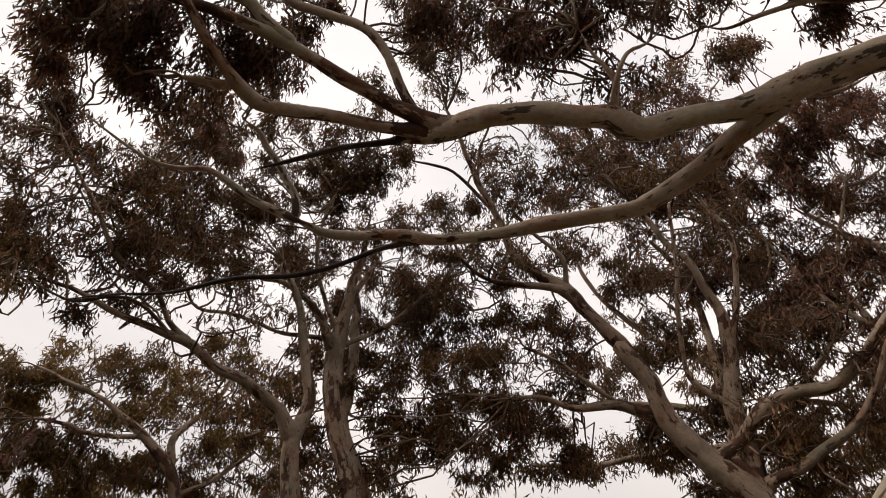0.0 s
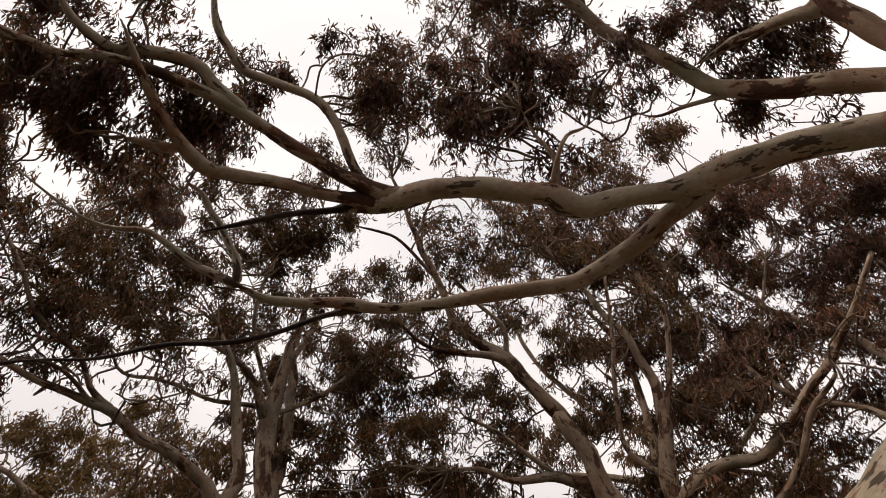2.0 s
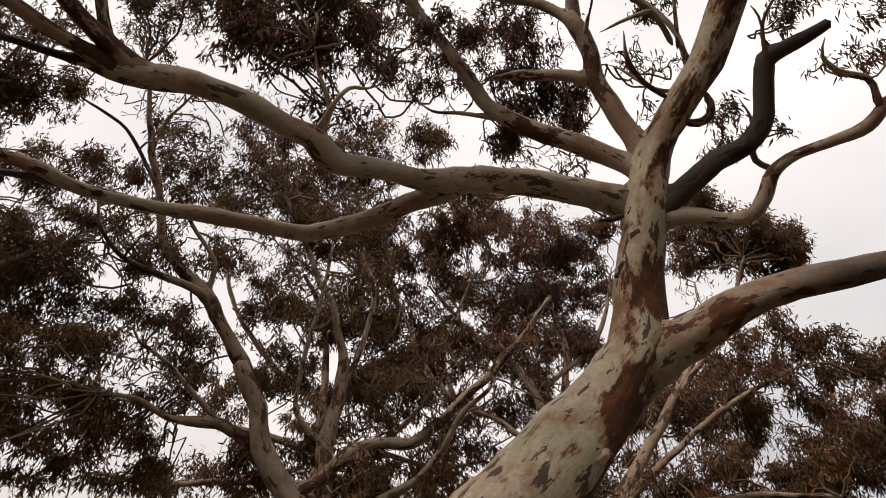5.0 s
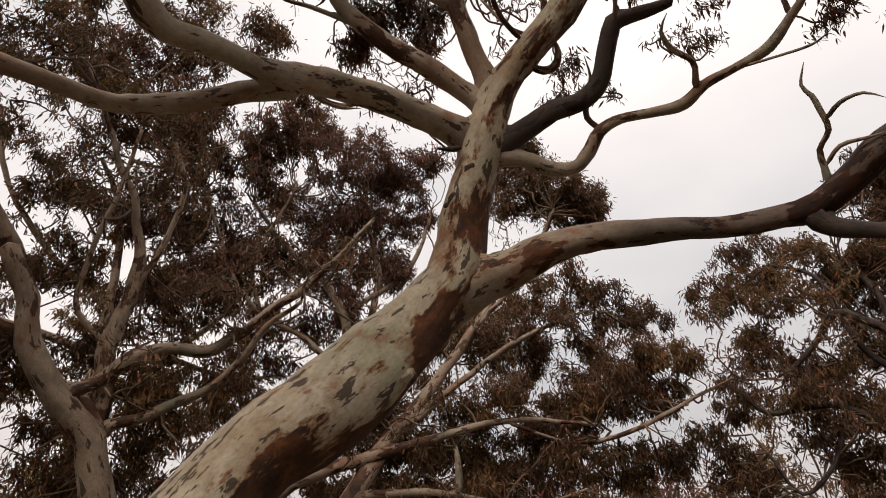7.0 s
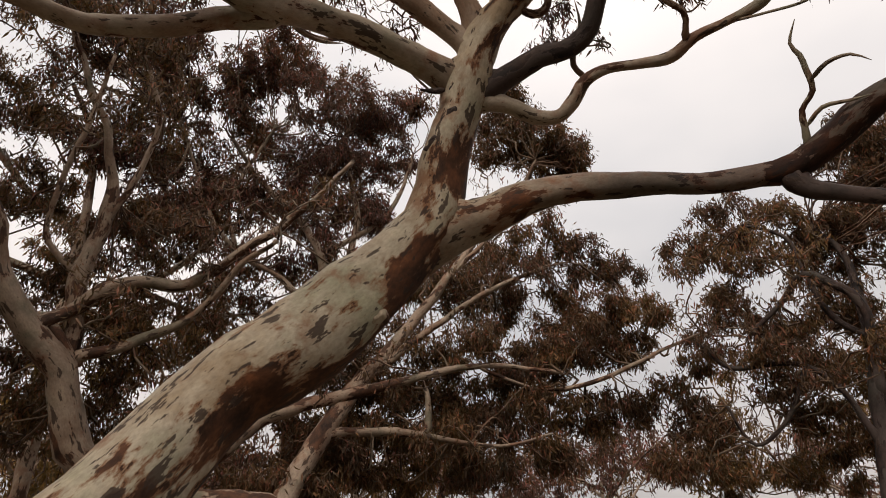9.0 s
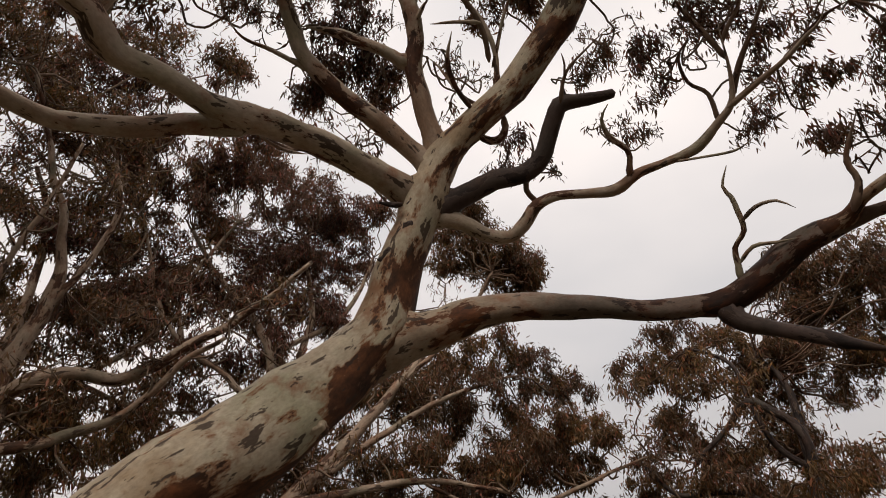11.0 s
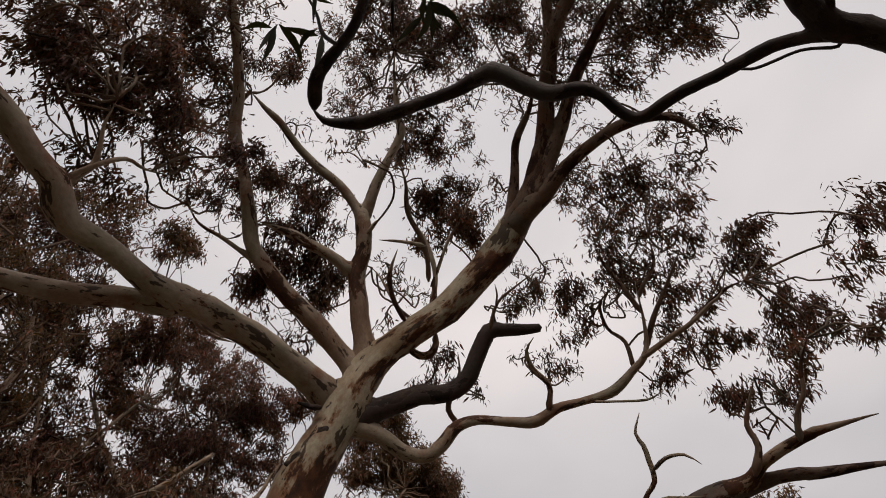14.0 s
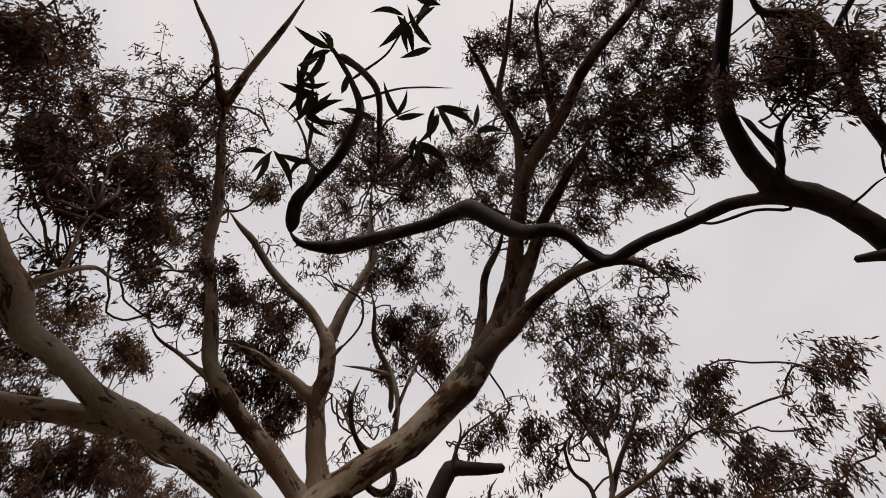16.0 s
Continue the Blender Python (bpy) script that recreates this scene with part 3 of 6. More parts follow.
limb(leaning_gum, "branch", (-0.438, 3.259, 5.142, 0.039), (-0.571, 3.291, 5.141, 0.028), (-0.889, 3.36, 5.141, 0.026), (-1.154, 3.429, 5.109, 0.024), (-1.429, 3.487, 5.057, 0.02), (-1.693, 3.535, 4.995, 0.011), bark=stub_bark)
limb(leaning_gum, "twig", (1.081, 3.03, 5.202, 0.035), (1.081, 2.988, 5.232, 0.028), (1.082, 2.852, 5.409, 0.024), (0.999, 2.787, 5.518, 0.017), (0.887, 2.731, 5.627, 0.013), (0.786, 2.625, 5.765, 0.009))
limb(leaning_gum, "twig", (1.054, 3.014, 5.216, 0.024), (1.075, 2.789, 5.381, 0.019), (1.148, 2.696, 5.558, 0.017), (1.282, 2.667, 5.636, 0.013), (1.427, 2.586, 5.754, 0.009))
limb(leaning_gum, "twig", (2.418, 2.824, 5.47, 0.018), (2.449, 2.885, 5.413, 0.014), (2.621, 2.933, 5.478, 0.015), (2.855, 2.95, 5.6, 0.018), (3.09, 2.925, 5.761, 0.01))
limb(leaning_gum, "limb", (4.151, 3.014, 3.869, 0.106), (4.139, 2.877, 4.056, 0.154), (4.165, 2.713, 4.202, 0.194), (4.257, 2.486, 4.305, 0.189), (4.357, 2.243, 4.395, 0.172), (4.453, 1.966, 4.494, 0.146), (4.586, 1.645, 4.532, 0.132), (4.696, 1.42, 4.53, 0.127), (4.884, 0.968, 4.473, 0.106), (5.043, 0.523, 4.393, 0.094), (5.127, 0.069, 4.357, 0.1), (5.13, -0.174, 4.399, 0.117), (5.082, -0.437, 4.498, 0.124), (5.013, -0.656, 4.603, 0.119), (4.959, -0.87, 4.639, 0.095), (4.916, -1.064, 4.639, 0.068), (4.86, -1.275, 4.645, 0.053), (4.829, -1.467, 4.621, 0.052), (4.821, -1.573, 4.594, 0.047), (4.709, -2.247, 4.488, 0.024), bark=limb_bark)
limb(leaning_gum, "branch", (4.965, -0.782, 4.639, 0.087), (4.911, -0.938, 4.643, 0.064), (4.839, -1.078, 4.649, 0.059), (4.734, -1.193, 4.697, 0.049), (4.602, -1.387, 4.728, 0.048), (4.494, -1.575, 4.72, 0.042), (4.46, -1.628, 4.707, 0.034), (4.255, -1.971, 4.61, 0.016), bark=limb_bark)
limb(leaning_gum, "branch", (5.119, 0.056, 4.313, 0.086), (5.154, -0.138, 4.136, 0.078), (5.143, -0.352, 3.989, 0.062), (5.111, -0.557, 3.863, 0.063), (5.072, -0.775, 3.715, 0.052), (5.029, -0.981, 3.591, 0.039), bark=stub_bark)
limb(leaning_gum, "dead_twig", (5.085, -0.194, 4.466, 0.032), (5.011, -0.222, 4.593, 0.027), (4.938, -0.242, 4.713, 0.023), (4.869, -0.349, 4.812, 0.023), (4.775, -0.355, 4.955, 0.023), (4.703, -0.347, 5.06, 0.023), (4.639, -0.309, 5.15, 0.019), (4.537, -0.385, 5.271, 0.014))
limb(leaning_gum, "dead_twig", (4.81, -0.347, 4.861, 0.018), (4.733, -0.487, 4.914, 0.018), (4.699, -0.641, 4.889, 0.013), (4.73, -0.748, 4.79, 0.009))
limb(leaning_gum, "dead_twig", (5.002, -0.225, 4.586, 0.018), (4.925, -0.369, 4.67, 0.018), (4.898, -0.541, 4.633, 0.013), (4.876, -0.688, 4.606, 0.009))
limb(leaning_gum, "stub", (4.023, 2.305, 5.288, 0.063), (4.018, 2.162, 5.396, 0.09), (4.053, 2.005, 5.484, 0.102), (4.108, 1.824, 5.581, 0.108), (4.183, 1.558, 5.698, 0.099), (4.295, 1.304, 5.756, 0.088), (4.297, 1.09, 5.893, 0.083), (4.197, 0.939, 6.098, 0.084), (4.1, 0.796, 6.273, 0.089), (4.149, 0.65, 6.303, 0.073), (4.215, 0.463, 6.315, 0.061), (4.254, 0.299, 6.326, 0.044), bark=stub_bark, label="dark charred broken-off branch stub")
limb(leaning_gum, "stub", (4.127, 0.724, 6.3, 0.037), (4.06, 0.722, 6.377, 0.024), (3.993, 0.71, 6.473, 0.005), bark=stub_bark, label="dark charred broken-off branch stub")
limb(leaning_gum, "branch", (3.986, 2.262, 5.349, 0.058), (4.046, 2.132, 5.373, 0.08), (4.206, 1.922, 5.339, 0.075), (4.382, 1.764, 5.25, 0.069), (4.489, 1.577, 5.237, 0.059), (4.487, 1.428, 5.326, 0.064), (4.443, 1.261, 5.461, 0.059), (4.475, 1.039, 5.519, 0.048), (4.579, 0.737, 5.5, 0.048), (4.636, 0.533, 5.499, 0.058), (4.617, 0.297, 5.581, 0.047), (4.636, 0.028, 5.61, 0.041), (4.631, -0.244, 5.65, 0.051), (4.536, -0.47, 5.772, 0.046), (4.442, -0.626, 5.883, 0.04), (4.25, -0.684, 6.092, 0.03), (3.976, -0.705, 6.351, 0.015))
limb(leaning_gum, "branch", (4.464, -0.571, 5.828, 0.03), (4.339, -0.847, 5.872, 0.029), (4.235, -1.057, 5.895, 0.024), (4.089, -1.268, 5.938, 0.018), (4.009, -1.379, 5.963, 0.011), (3.809, -1.463, 6.075, 0.009))
limb(leaning_gum, "twig", (4.584, 0.402, 5.554, 0.032), (4.507, 0.357, 5.617, 0.026), (4.392, 0.333, 5.69, 0.026), (4.233, 0.442, 5.772, 0.026), (4.077, 0.453, 5.856, 0.021), (3.984, 0.356, 5.914, 0.015))
limb(leaning_gum, "twig", (4.635, 0.008, 5.609, 0.019), (4.645, -0.002, 5.598, 0.015), (4.548, -0.231, 5.453, 0.012), (4.419, -0.482, 5.298, 0.012), (4.271, -0.634, 5.248, 0.007))
limb(leaning_gum, "twig", (2.418, 2.824, 5.47, 0.013), (2.387, 2.801, 5.5, 0.01), (2.536, 2.912, 5.777, 0.009), (2.645, 2.987, 5.988, 0.004))
limb(leaning_gum, "stub", (3.924, 2.172, 5.527, 0.066), (3.835, 2.329, 5.605, 0.053), (3.812, 2.447, 5.51, 0.026), (3.738, 2.53, 5.502, 0.008))
limb(leaning_gum, "limb", (3.735, 0.49, 7.168, 0.116), (3.439, 0.116, 7.479, 0.097), (3.039, -0.205, 7.803, 0.093), (2.631, -0.371, 8.073, 0.088), (2.151, -0.559, 8.341, 0.088), (1.888, -0.755, 8.458, 0.076), (1.556, -1.114, 8.564, 0.069), (1.113, -1.465, 8.677, 0.062), (0.772, -1.833, 8.721, 0.055), (0.483, -2.171, 8.715, 0.045), (0.153, -2.437, 8.719, 0.029), bark=upper_bark)
limb(leaning_gum, "branch", (2.151, -0.559, 8.341, 0.065), (1.58, -0.637, 8.667, 0.045), (1.191, -0.54, 8.874, 0.039), (0.795, -0.698, 9.029, 0.032), (0.329, -0.866, 9.173, 0.029), (-0.116, -1.024, 9.286, 0.022), bark=upper_bark)
limb(leaning_gum, "branch", (3.681, 0.381, 7.263, 0.076), (3.329, 0.197, 7.699, 0.056), (3.012, 0.067, 8.023, 0.045), (2.747, -0.188, 8.284, 0.036), (2.492, -0.323, 8.493, 0.023), bark=upper_bark)
limb(leaning_gum, "branch", (1.586, -1.073, 8.554, 0.047), (0.984, -1.071, 8.889, 0.035), (0.515, -1.118, 9.104, 0.032), (0.121, -1.305, 9.228, 0.022), bark=upper_bark)
limb(leaning_gum, "limb", (3.695, 0.421, 7.234, 0.103), (3.509, 0.133, 7.324, 0.102), (3.388, -0.105, 7.368, 0.089), (3.145, -0.387, 7.449, 0.071), (2.956, -0.752, 7.469, 0.065), (2.857, -1.047, 7.437, 0.058), (2.83, -1.351, 7.345, 0.043), (2.904, -1.562, 7.213, 0.028), (3.038, -1.681, 7.091, 0.017), bark=upper_bark)
limb(leaning_gum, "curl", (3.861, 1.616, 6.186, 0.042), (3.954, 1.579, 6.129, 0.033), (4.056, 1.512, 6.111, 0.039), (4.107, 1.412, 6.152, 0.039), (4.076, 1.341, 6.253, 0.034), (3.975, 1.331, 6.425, 0.023))
limb(leaning_gum, "limb", (4.014, 2.132, 5.685, 0.077), (3.958, 1.991, 5.851, 0.111), (3.857, 1.994, 6.034, 0.112), (3.695, 2.011, 6.298, 0.097), (3.534, 2.005, 6.563, 0.098), (3.408, 1.99, 6.784, 0.093), (3.261, 1.888, 7.04, 0.088), (3.068, 1.855, 7.282, 0.082), (2.927, 1.917, 7.445, 0.053), (2.73, 2.033, 7.617, 0.053), (2.527, 2.213, 7.768, 0.053), (2.295, 2.381, 7.924, 0.047), (2.048, 2.505, 8.081, 0.041), (1.837, 2.637, 8.175, 0.034), (1.669, 2.739, 8.296, 0.019))
limb(leaning_gum, "branch", (3.129, 1.888, 7.337, 0.072), (2.939, 1.73, 7.573, 0.059), (2.729, 1.48, 7.897, 0.053), (2.566, 1.28, 8.159, 0.053), (2.414, 1.282, 8.298, 0.041), (2.116, 1.227, 8.627, 0.03), (1.85, 1.143, 8.855, 0.02))
limb(leaning_gum, "branch", (3.396, 2.011, 6.799, 0.076), (3.182, 2.165, 6.886, 0.058), (2.986, 2.362, 6.938, 0.057), (2.801, 2.528, 6.983, 0.051), (2.606, 2.743, 6.989, 0.039))
limb(leaning_gum, "limb", (4.002, 2.186, 5.656, 0.06), (3.905, 2.111, 5.809, 0.088), (3.779, 2.169, 5.951, 0.089), (3.612, 2.285, 6.119, 0.101), (3.395, 2.443, 6.301, 0.095), (3.187, 2.605, 6.455, 0.09), (2.949, 2.751, 6.612, 0.089), (2.729, 2.842, 6.763, 0.078), (2.513, 2.824, 6.956, 0.072), (2.244, 2.779, 7.155, 0.06), (2.192, 2.786, 7.239, 0.06), (1.793, 2.754, 7.468, 0.061), (1.524, 2.639, 7.683, 0.056), (1.127, 2.517, 7.914, 0.051), (0.764, 2.42, 8.087, 0.051), (0.53, 2.345, 8.18, 0.051))
limb(leaning_gum, "branch", (0.561, 2.359, 8.159, 0.057), (0.328, 2.1, 8.328, 0.046), (0.123, 1.825, 8.469, 0.038), (-0.094, 1.54, 8.586, 0.032), (-0.313, 1.274, 8.681, 0.023))
limb(leaning_gum, "branch", (0.53, 2.357, 8.167, 0.053), (0.26, 2.34, 8.261, 0.034), (-0.011, 2.292, 8.339, 0.029), (-0.46, 2.341, 8.412, 0.022), (-0.725, 2.335, 8.448, 0.017))
limb(leaning_gum, "twig", (2.844, 2.797, 6.684, 0.035), (2.844, 2.845, 6.657, 0.028), (2.554, 3.065, 6.754, 0.022), (2.326, 3.249, 6.808, 0.016), (2.13, 3.285, 6.908, 0.011))
limb(leaning_gum, "twig", (3.9, 1.3, 6.459, 0.041), (3.867, 1.321, 6.472, 0.033), (3.665, 1.222, 6.822, 0.028), (3.436, 1.252, 7.117, 0.026), (3.208, 1.362, 7.359, 0.024), (2.899, 1.338, 7.68, 0.018))
limb(leaning_gum, "twig", (3.71, 1.26, 6.74, 0.026), (3.7, 1.259, 6.75, 0.022), (3.487, 1.022, 7.119, 0.02), (3.375, 0.848, 7.308, 0.015), (3.122, 0.5, 7.668, 0.012))
limb(leaning_gum, "twig", (3.88, 1.442, 6.343, 0.025), (3.787, 1.658, 6.585, 0.017), (3.599, 1.819, 6.942, 0.014), (3.527, 1.909, 7.074, 0.009))
limb(leaning_gum, "branch", (3.455, 0.027, 7.354, 0.086), (3.211, -0.19, 7.594, 0.079), (2.917, -0.447, 7.873, 0.074), (2.632, -0.634, 8.082, 0.069), (2.338, -0.912, 8.27, 0.057), (2.045, -1.21, 8.436, 0.041), (1.803, -1.467, 8.543, 0.029), (1.563, -1.784, 8.629, 0.019), bark=upper_bark)
limb(leaning_gum, "twig", (1.774, -0.695, 8.889, 0.062), (1.422, -0.584, 8.982, 0.048), (1.175, -0.498, 9.035, 0.041), (0.830, -0.400, 9.093, 0.035), (0.483, -0.271, 9.136, 0.021), bark=upper_bark)
limb(leaning_gum, "twig", (3.643, 1.287, 6.710, 0.029), (3.461, 1.243, 6.844, 0.029), (3.256, 1.251, 6.972, 0.029), (3.001, 1.312, 7.105, 0.029), (2.742, 1.252, 7.251, 0.023), (2.534, 1.254, 7.347, 0.017), bark=upper_bark)
limb(leaning_gum, "dead_twig", (3.758, 1.556, 6.292, 0.028), (3.545, 1.619, 6.435, 0.023), (3.339, 1.593, 6.587, 0.023), (3.175, 1.463, 6.730, 0.017))
limb(leaning_gum, "dead_twig", (3.290, 1.207, 6.841, 0.023), (3.173, 1.433, 6.860, 0.017), (3.083, 1.639, 6.855, 0.011))
limb(leaning_gum, "stub", (3.162, 1.864, 7.099, 0.030), (3.090, 1.730, 7.181, 0.024), (3.062, 1.673, 7.213, 0.012))
limb(leaning_gum, "twig", (1.283, 3.390, 5.783, 0.045), (1.243, 3.343, 5.831, 0.040), (1.228, 3.258, 5.901, 0.035), (1.254, 3.191, 5.942, 0.020))
limb(leaning_gum, "twig", (2.755, 3.224, 5.887, 0.033), (2.926, 3.142, 5.832, 0.027), (3.095, 2.974, 5.830, 0.016))
limb(leaning_gum, "stub", (3.713, 2.291, 5.359, 0.051), (3.667, 2.380, 5.356, 0.025), (3.598, 2.471, 5.369, 0.010), bark=stub_bark)
limb(leaning_gum, "twig", (4.245, -0.690, 6.183, 0.029), (4.082, -0.610, 6.341, 0.029), (3.929, -0.523, 6.480, 0.023), (3.804, -0.454, 6.585, 0.017), (3.666, -0.439, 6.689, 0.011), bark=upper_bark)
limb(leaning_gum, "twig", (4.490, -0.635, 5.953, 0.034), (4.286, -0.781, 6.128, 0.029), (4.126, -0.925, 6.247, 0.023), (3.961, -1.060, 6.358, 0.017), (3.813, -1.176, 6.449, 0.011), bark=upper_bark)
limb(leaning_gum, "twig", (4.139, -0.699, 6.277, 0.029), (4.051, -0.769, 6.342, 0.023), (3.896, -0.918, 6.442, 0.017), (3.686, -0.939, 6.599, 0.011), bark=upper_bark)
limb(leaning_gum, "twig", (4.281, -1.056, 5.932, 0.028), (4.138, -1.289, 6.004, 0.023), (4.046, -1.444, 6.038, 0.017), (3.992, -1.601, 6.030, 0.011), bark=upper_bark)
limb(leaning_gum, "twig", (4.688, -0.493, 5.910, 0.029), (4.498, -0.479, 6.110, 0.023), (4.386, -0.350, 6.233, 0.017), (4.213, -0.336, 6.391, 0.017), (4.107, -0.455, 6.471, 0.012), bark=upper_bark)
limb(leaning_gum, "twig", (4.584, 1.269, 5.588, 0.028), (4.461, 1.336, 5.704, 0.028), (4.366, 1.265, 5.826, 0.023), (4.258, 1.159, 5.962, 0.017), (4.119, 1.130, 6.101, 0.011), bark=upper_bark)
limb(leaning_gum, "twig", (3.921, 0.752, 6.080, 0.027), (3.748, 0.615, 6.243, 0.016), (3.656, 0.367, 6.338, 0.011), (3.599, 0.182, 6.390, 0.011), bark=upper_bark)
limb(leaning_gum, "twig", (3.789, 0.653, 6.206, 0.016), (3.695, 0.604, 6.287, 0.011), (3.608, 0.598, 6.355, 0.011), bark=upper_bark)
limb(leaning_gum, "twig", (4.708, -1.087, 4.587, 0.041), (4.575, -1.179, 4.752, 0.026), (4.482, -1.149, 4.893, 0.021), (4.356, -1.226, 5.031, 0.016), (4.239, -1.312, 5.142, 0.010), bark=upper_bark)
limb(leaning_gum, "twig", (4.450, -1.446, 4.633, 0.031), (4.326, -1.483, 4.789, 0.020), (4.215, -1.580, 4.888, 0.020), (4.074, -1.623, 5.039, 0.015), (3.927, -1.726, 5.156, 0.010), bark=upper_bark)
fillet(leaning_gum)
crown(leaning_gum, (0.174, 3.761, 8.662, 0.49, 0.33), (0.905, 3.225, 8.485, 0.43, 0.34), (1.125, 2.859, 8.477, 0.34, 0.34), (0.993, 2.554, 6.012, 0.25, 0.19), (1.829, 3.074, 7.943, 0.33, 0.27), (1.04, 3.339, 6.773, 0.29, 0.19), leafy=0.6)
crown(leaning_gum, (0.672, 2.542, 8.421, 0.27, 0.27), (0.137, 3.097, 6.048, 0.31, 0.19), (0.416, 3.129, 6.695, 0.31, 0.22), (0.499, 2.538, 6.483, 0.3, 0.21), (0.54, 3.002, 6.013, 0.24, 0.18), (0.776, 3.004, 8.312, 0.35, 0.26), leafy=0.6)
crown(leaning_gum, (0.794, 2.677, 6.265, 0.26, 0.19), (1.822, 1.151, 9.455, 0.41, 0.34), (2.202, 0.688, 9.527, 0.39, 0.32), (1.953, 0.068, 8.973, 0.39, 0.29), (2.333, 1.86, 10.06, 0.35, 0.31), (0.52, 2.956, 5.733, 0.22, 0.17), leafy=0.6)
crown(leaning_gum, (1.023, 3.143, 5.872, 0.24, 0.16), (-0.027, 3.178, 6.44, 0.25, 0.21), (-0.199, 3.018, 6.79, 0.26, 0.2), leafy=0.6)
crown(leaning_gum, (2.394, -1.31, 9.65, 0.45, 0.31), (2.249, -0.701, 8.691, 0.3, 0.25), (2.382, -1.947, 8.782, 0.4, 0.3), (1.931, -1.639, 8.993, 0.37, 0.27), (2.011, -2.601, 9.766, 0.41, 0.31), (2.879, -1.07, 8.862, 0.31, 0.21), leafy=0.7)
crown(leaning_gum, (1.035, -1.214, 9.659, 0.32, 0.32), (1.681, 1.875, 9.395, 0.32, 0.29), (1.293, 1.448, 9.22, 0.27, 0.24), (1.897, 0.998, 10.025, 0.38, 0.31), (2.022, 0.473, 9.475, 0.33, 0.29), (2.559, 2.056, 8.893, 0.28, 0.21), leafy=0.7)
crown(leaning_gum, (3.906, -1.229, 7.606, 0.35, 0.25), (3.756, -0.517, 6.958, 0.32, 0.2), (1.718, -0.057, 9.201, 0.36, 0.28), (2.193, -0.621, 9.042, 0.37, 0.28), (1.94, -1.202, 8.706, 0.37, 0.28), (2.512, -1.469, 8.577, 0.35, 0.27), leafy=0.7)
crown(leaning_gum, (2.7, -0.736, 8.342, 0.32, 0.24), (2.516, -0.099, 8.766, 0.3, 0.25), (1.07, -3.035, 9.404, 0.41, 0.34), (1.735, -2.834, 8.7, 0.32, 0.29), (2.086, -2.426, 8.556, 0.35, 0.26), (1.178, -2.386, 9.151, 0.4, 0.3), leafy=0.7)
crown(leaning_gum, (0.711, 2.717, 6.256, 0.25, 0.19), (1.354, 3.129, 5.871, 0.23, 0.15), leafy=0.7)
crown(leaning_gum, (-2.13, 2.52, 5.624, 0.3, 0.22), (-2.082, 2.779, 5.263, 0.26, 0.22), (-1.971, 2.772, 5.787, 0.28, 0.2), (-1.817, 2.57, 5.918, 0.28, 0.16), (-2.444, 3.875, 5.898, 0.33, 0.19), (-1.853, 3.315, 6.092, 0.23, 0.17), leafy=0.75)
crown(leaning_gum, (-1.8, 3.219, 7.046, 0.26, 0.19), leafy=0.75)
crown(leaning_gum, (3.123, -1.52, 7.474, 0.27, 0.17), (3.244, -2.046, 7.781, 0.28, 0.22), (3.378, -1.577, 7.293, 0.23, 0.13), (3.686, -0.532, 7.853, 0.36, 0.25), (3.623, -0.967, 7.448, 0.39, 0.24), (4.27, -1.47, 7.673, 0.42, 0.23), leafy=0.8)
crown(leaning_gum, (3.877, -0.801, 7.147, 0.34, 0.2), (3.899, -1.81, 6.505, 0.25, 0.21), (4.56, -1.938, 6.721, 0.27, 0.19), (4.01, -0.544, 6.664, 0.27, 0.19), (4.363, -1.01, 6.931, 0.34, 0.26), (4.426, -1.189, 6.485, 0.27, 0.19), leafy=0.8)
crown(leaning_gum, (5.235, -1.139, 6.719, 0.3, 0.25), (4.723, -0.774, 5.756, 0.21, 0.2), (4.836, -1.224, 6.076, 0.21, 0.19), (4.393, 0.428, 6.891, 0.25, 0.18), (4.227, -0.056, 6.646, 0.23, 0.2), (4.419, -0.012, 6.343, 0.22, 0.21), leafy=0.8)
crown(leaning_gum, (4.629, 0.193, 6.141, 0.21, 0.12), (4.601, 1.492, 6.521, 0.3, 0.12), (4.825, 1.311, 6.347, 0.26, 0.15), (4.743, 1.686, 6.323, 0.17, 0.14), (4.939, -1.869, 6.06, 0.26, 0.22), (5.062, -2.306, 6.512, 0.28, 0.22), leafy=0.8)
crown(leaning_gum, (4.439, -1.833, 5.389, 0.18, 0.25), (4.618, -1.425, 5.915, 0.2, 0.14), (4.752, -1.122, 5.367, 0.2, 0.2), (5.154, -1.532, 5.713, 0.21, 0.18), (4.955, -1.79, 5.431, 0.2, 0.19), (3.886, -2.8, 6.487, 0.32, 0.22), leafy=0.8)
crown(leaning_gum, (3.608, -2.86, 6.085, 0.24, 0.2), (4.127, -2.581, 6.014, 0.3, 0.18), (3.91, -2.751, 5.582, 0.21, 0.23), (4.552, -2.033, 6.054, 0.29, 0.25), (4.513, -2.182, 5.791, 0.25, 0.2), (4.459, -1.797, 6.723, 0.29, 0.2), leafy=0.8)
crown(leaning_gum, (4.166, -2.412, 5.36, 0.25, 0.18), (3.702, -1.115, 6.763, 0.39, 0.28), (3.692, -0.703, 7.47, 0.46, 0.26), (3.582, -1.08, 7.618, 0.37, 0.17), (4.48, -0.707, 7.073, 0.36, 0.24), (4.329, -2.011, 6.944, 0.23, 0.21), leafy=0.8)
crown(leaning_gum, (4.298, -0.168, 6.746, 0.22, 0.2), (4.383, 0.357, 6.951, 0.23, 0.16), (4.197, -1.237, 6.144, 0.29, 0.22), (4.204, -1.355, 6.909, 0.29, 0.23), leafy=0.8)
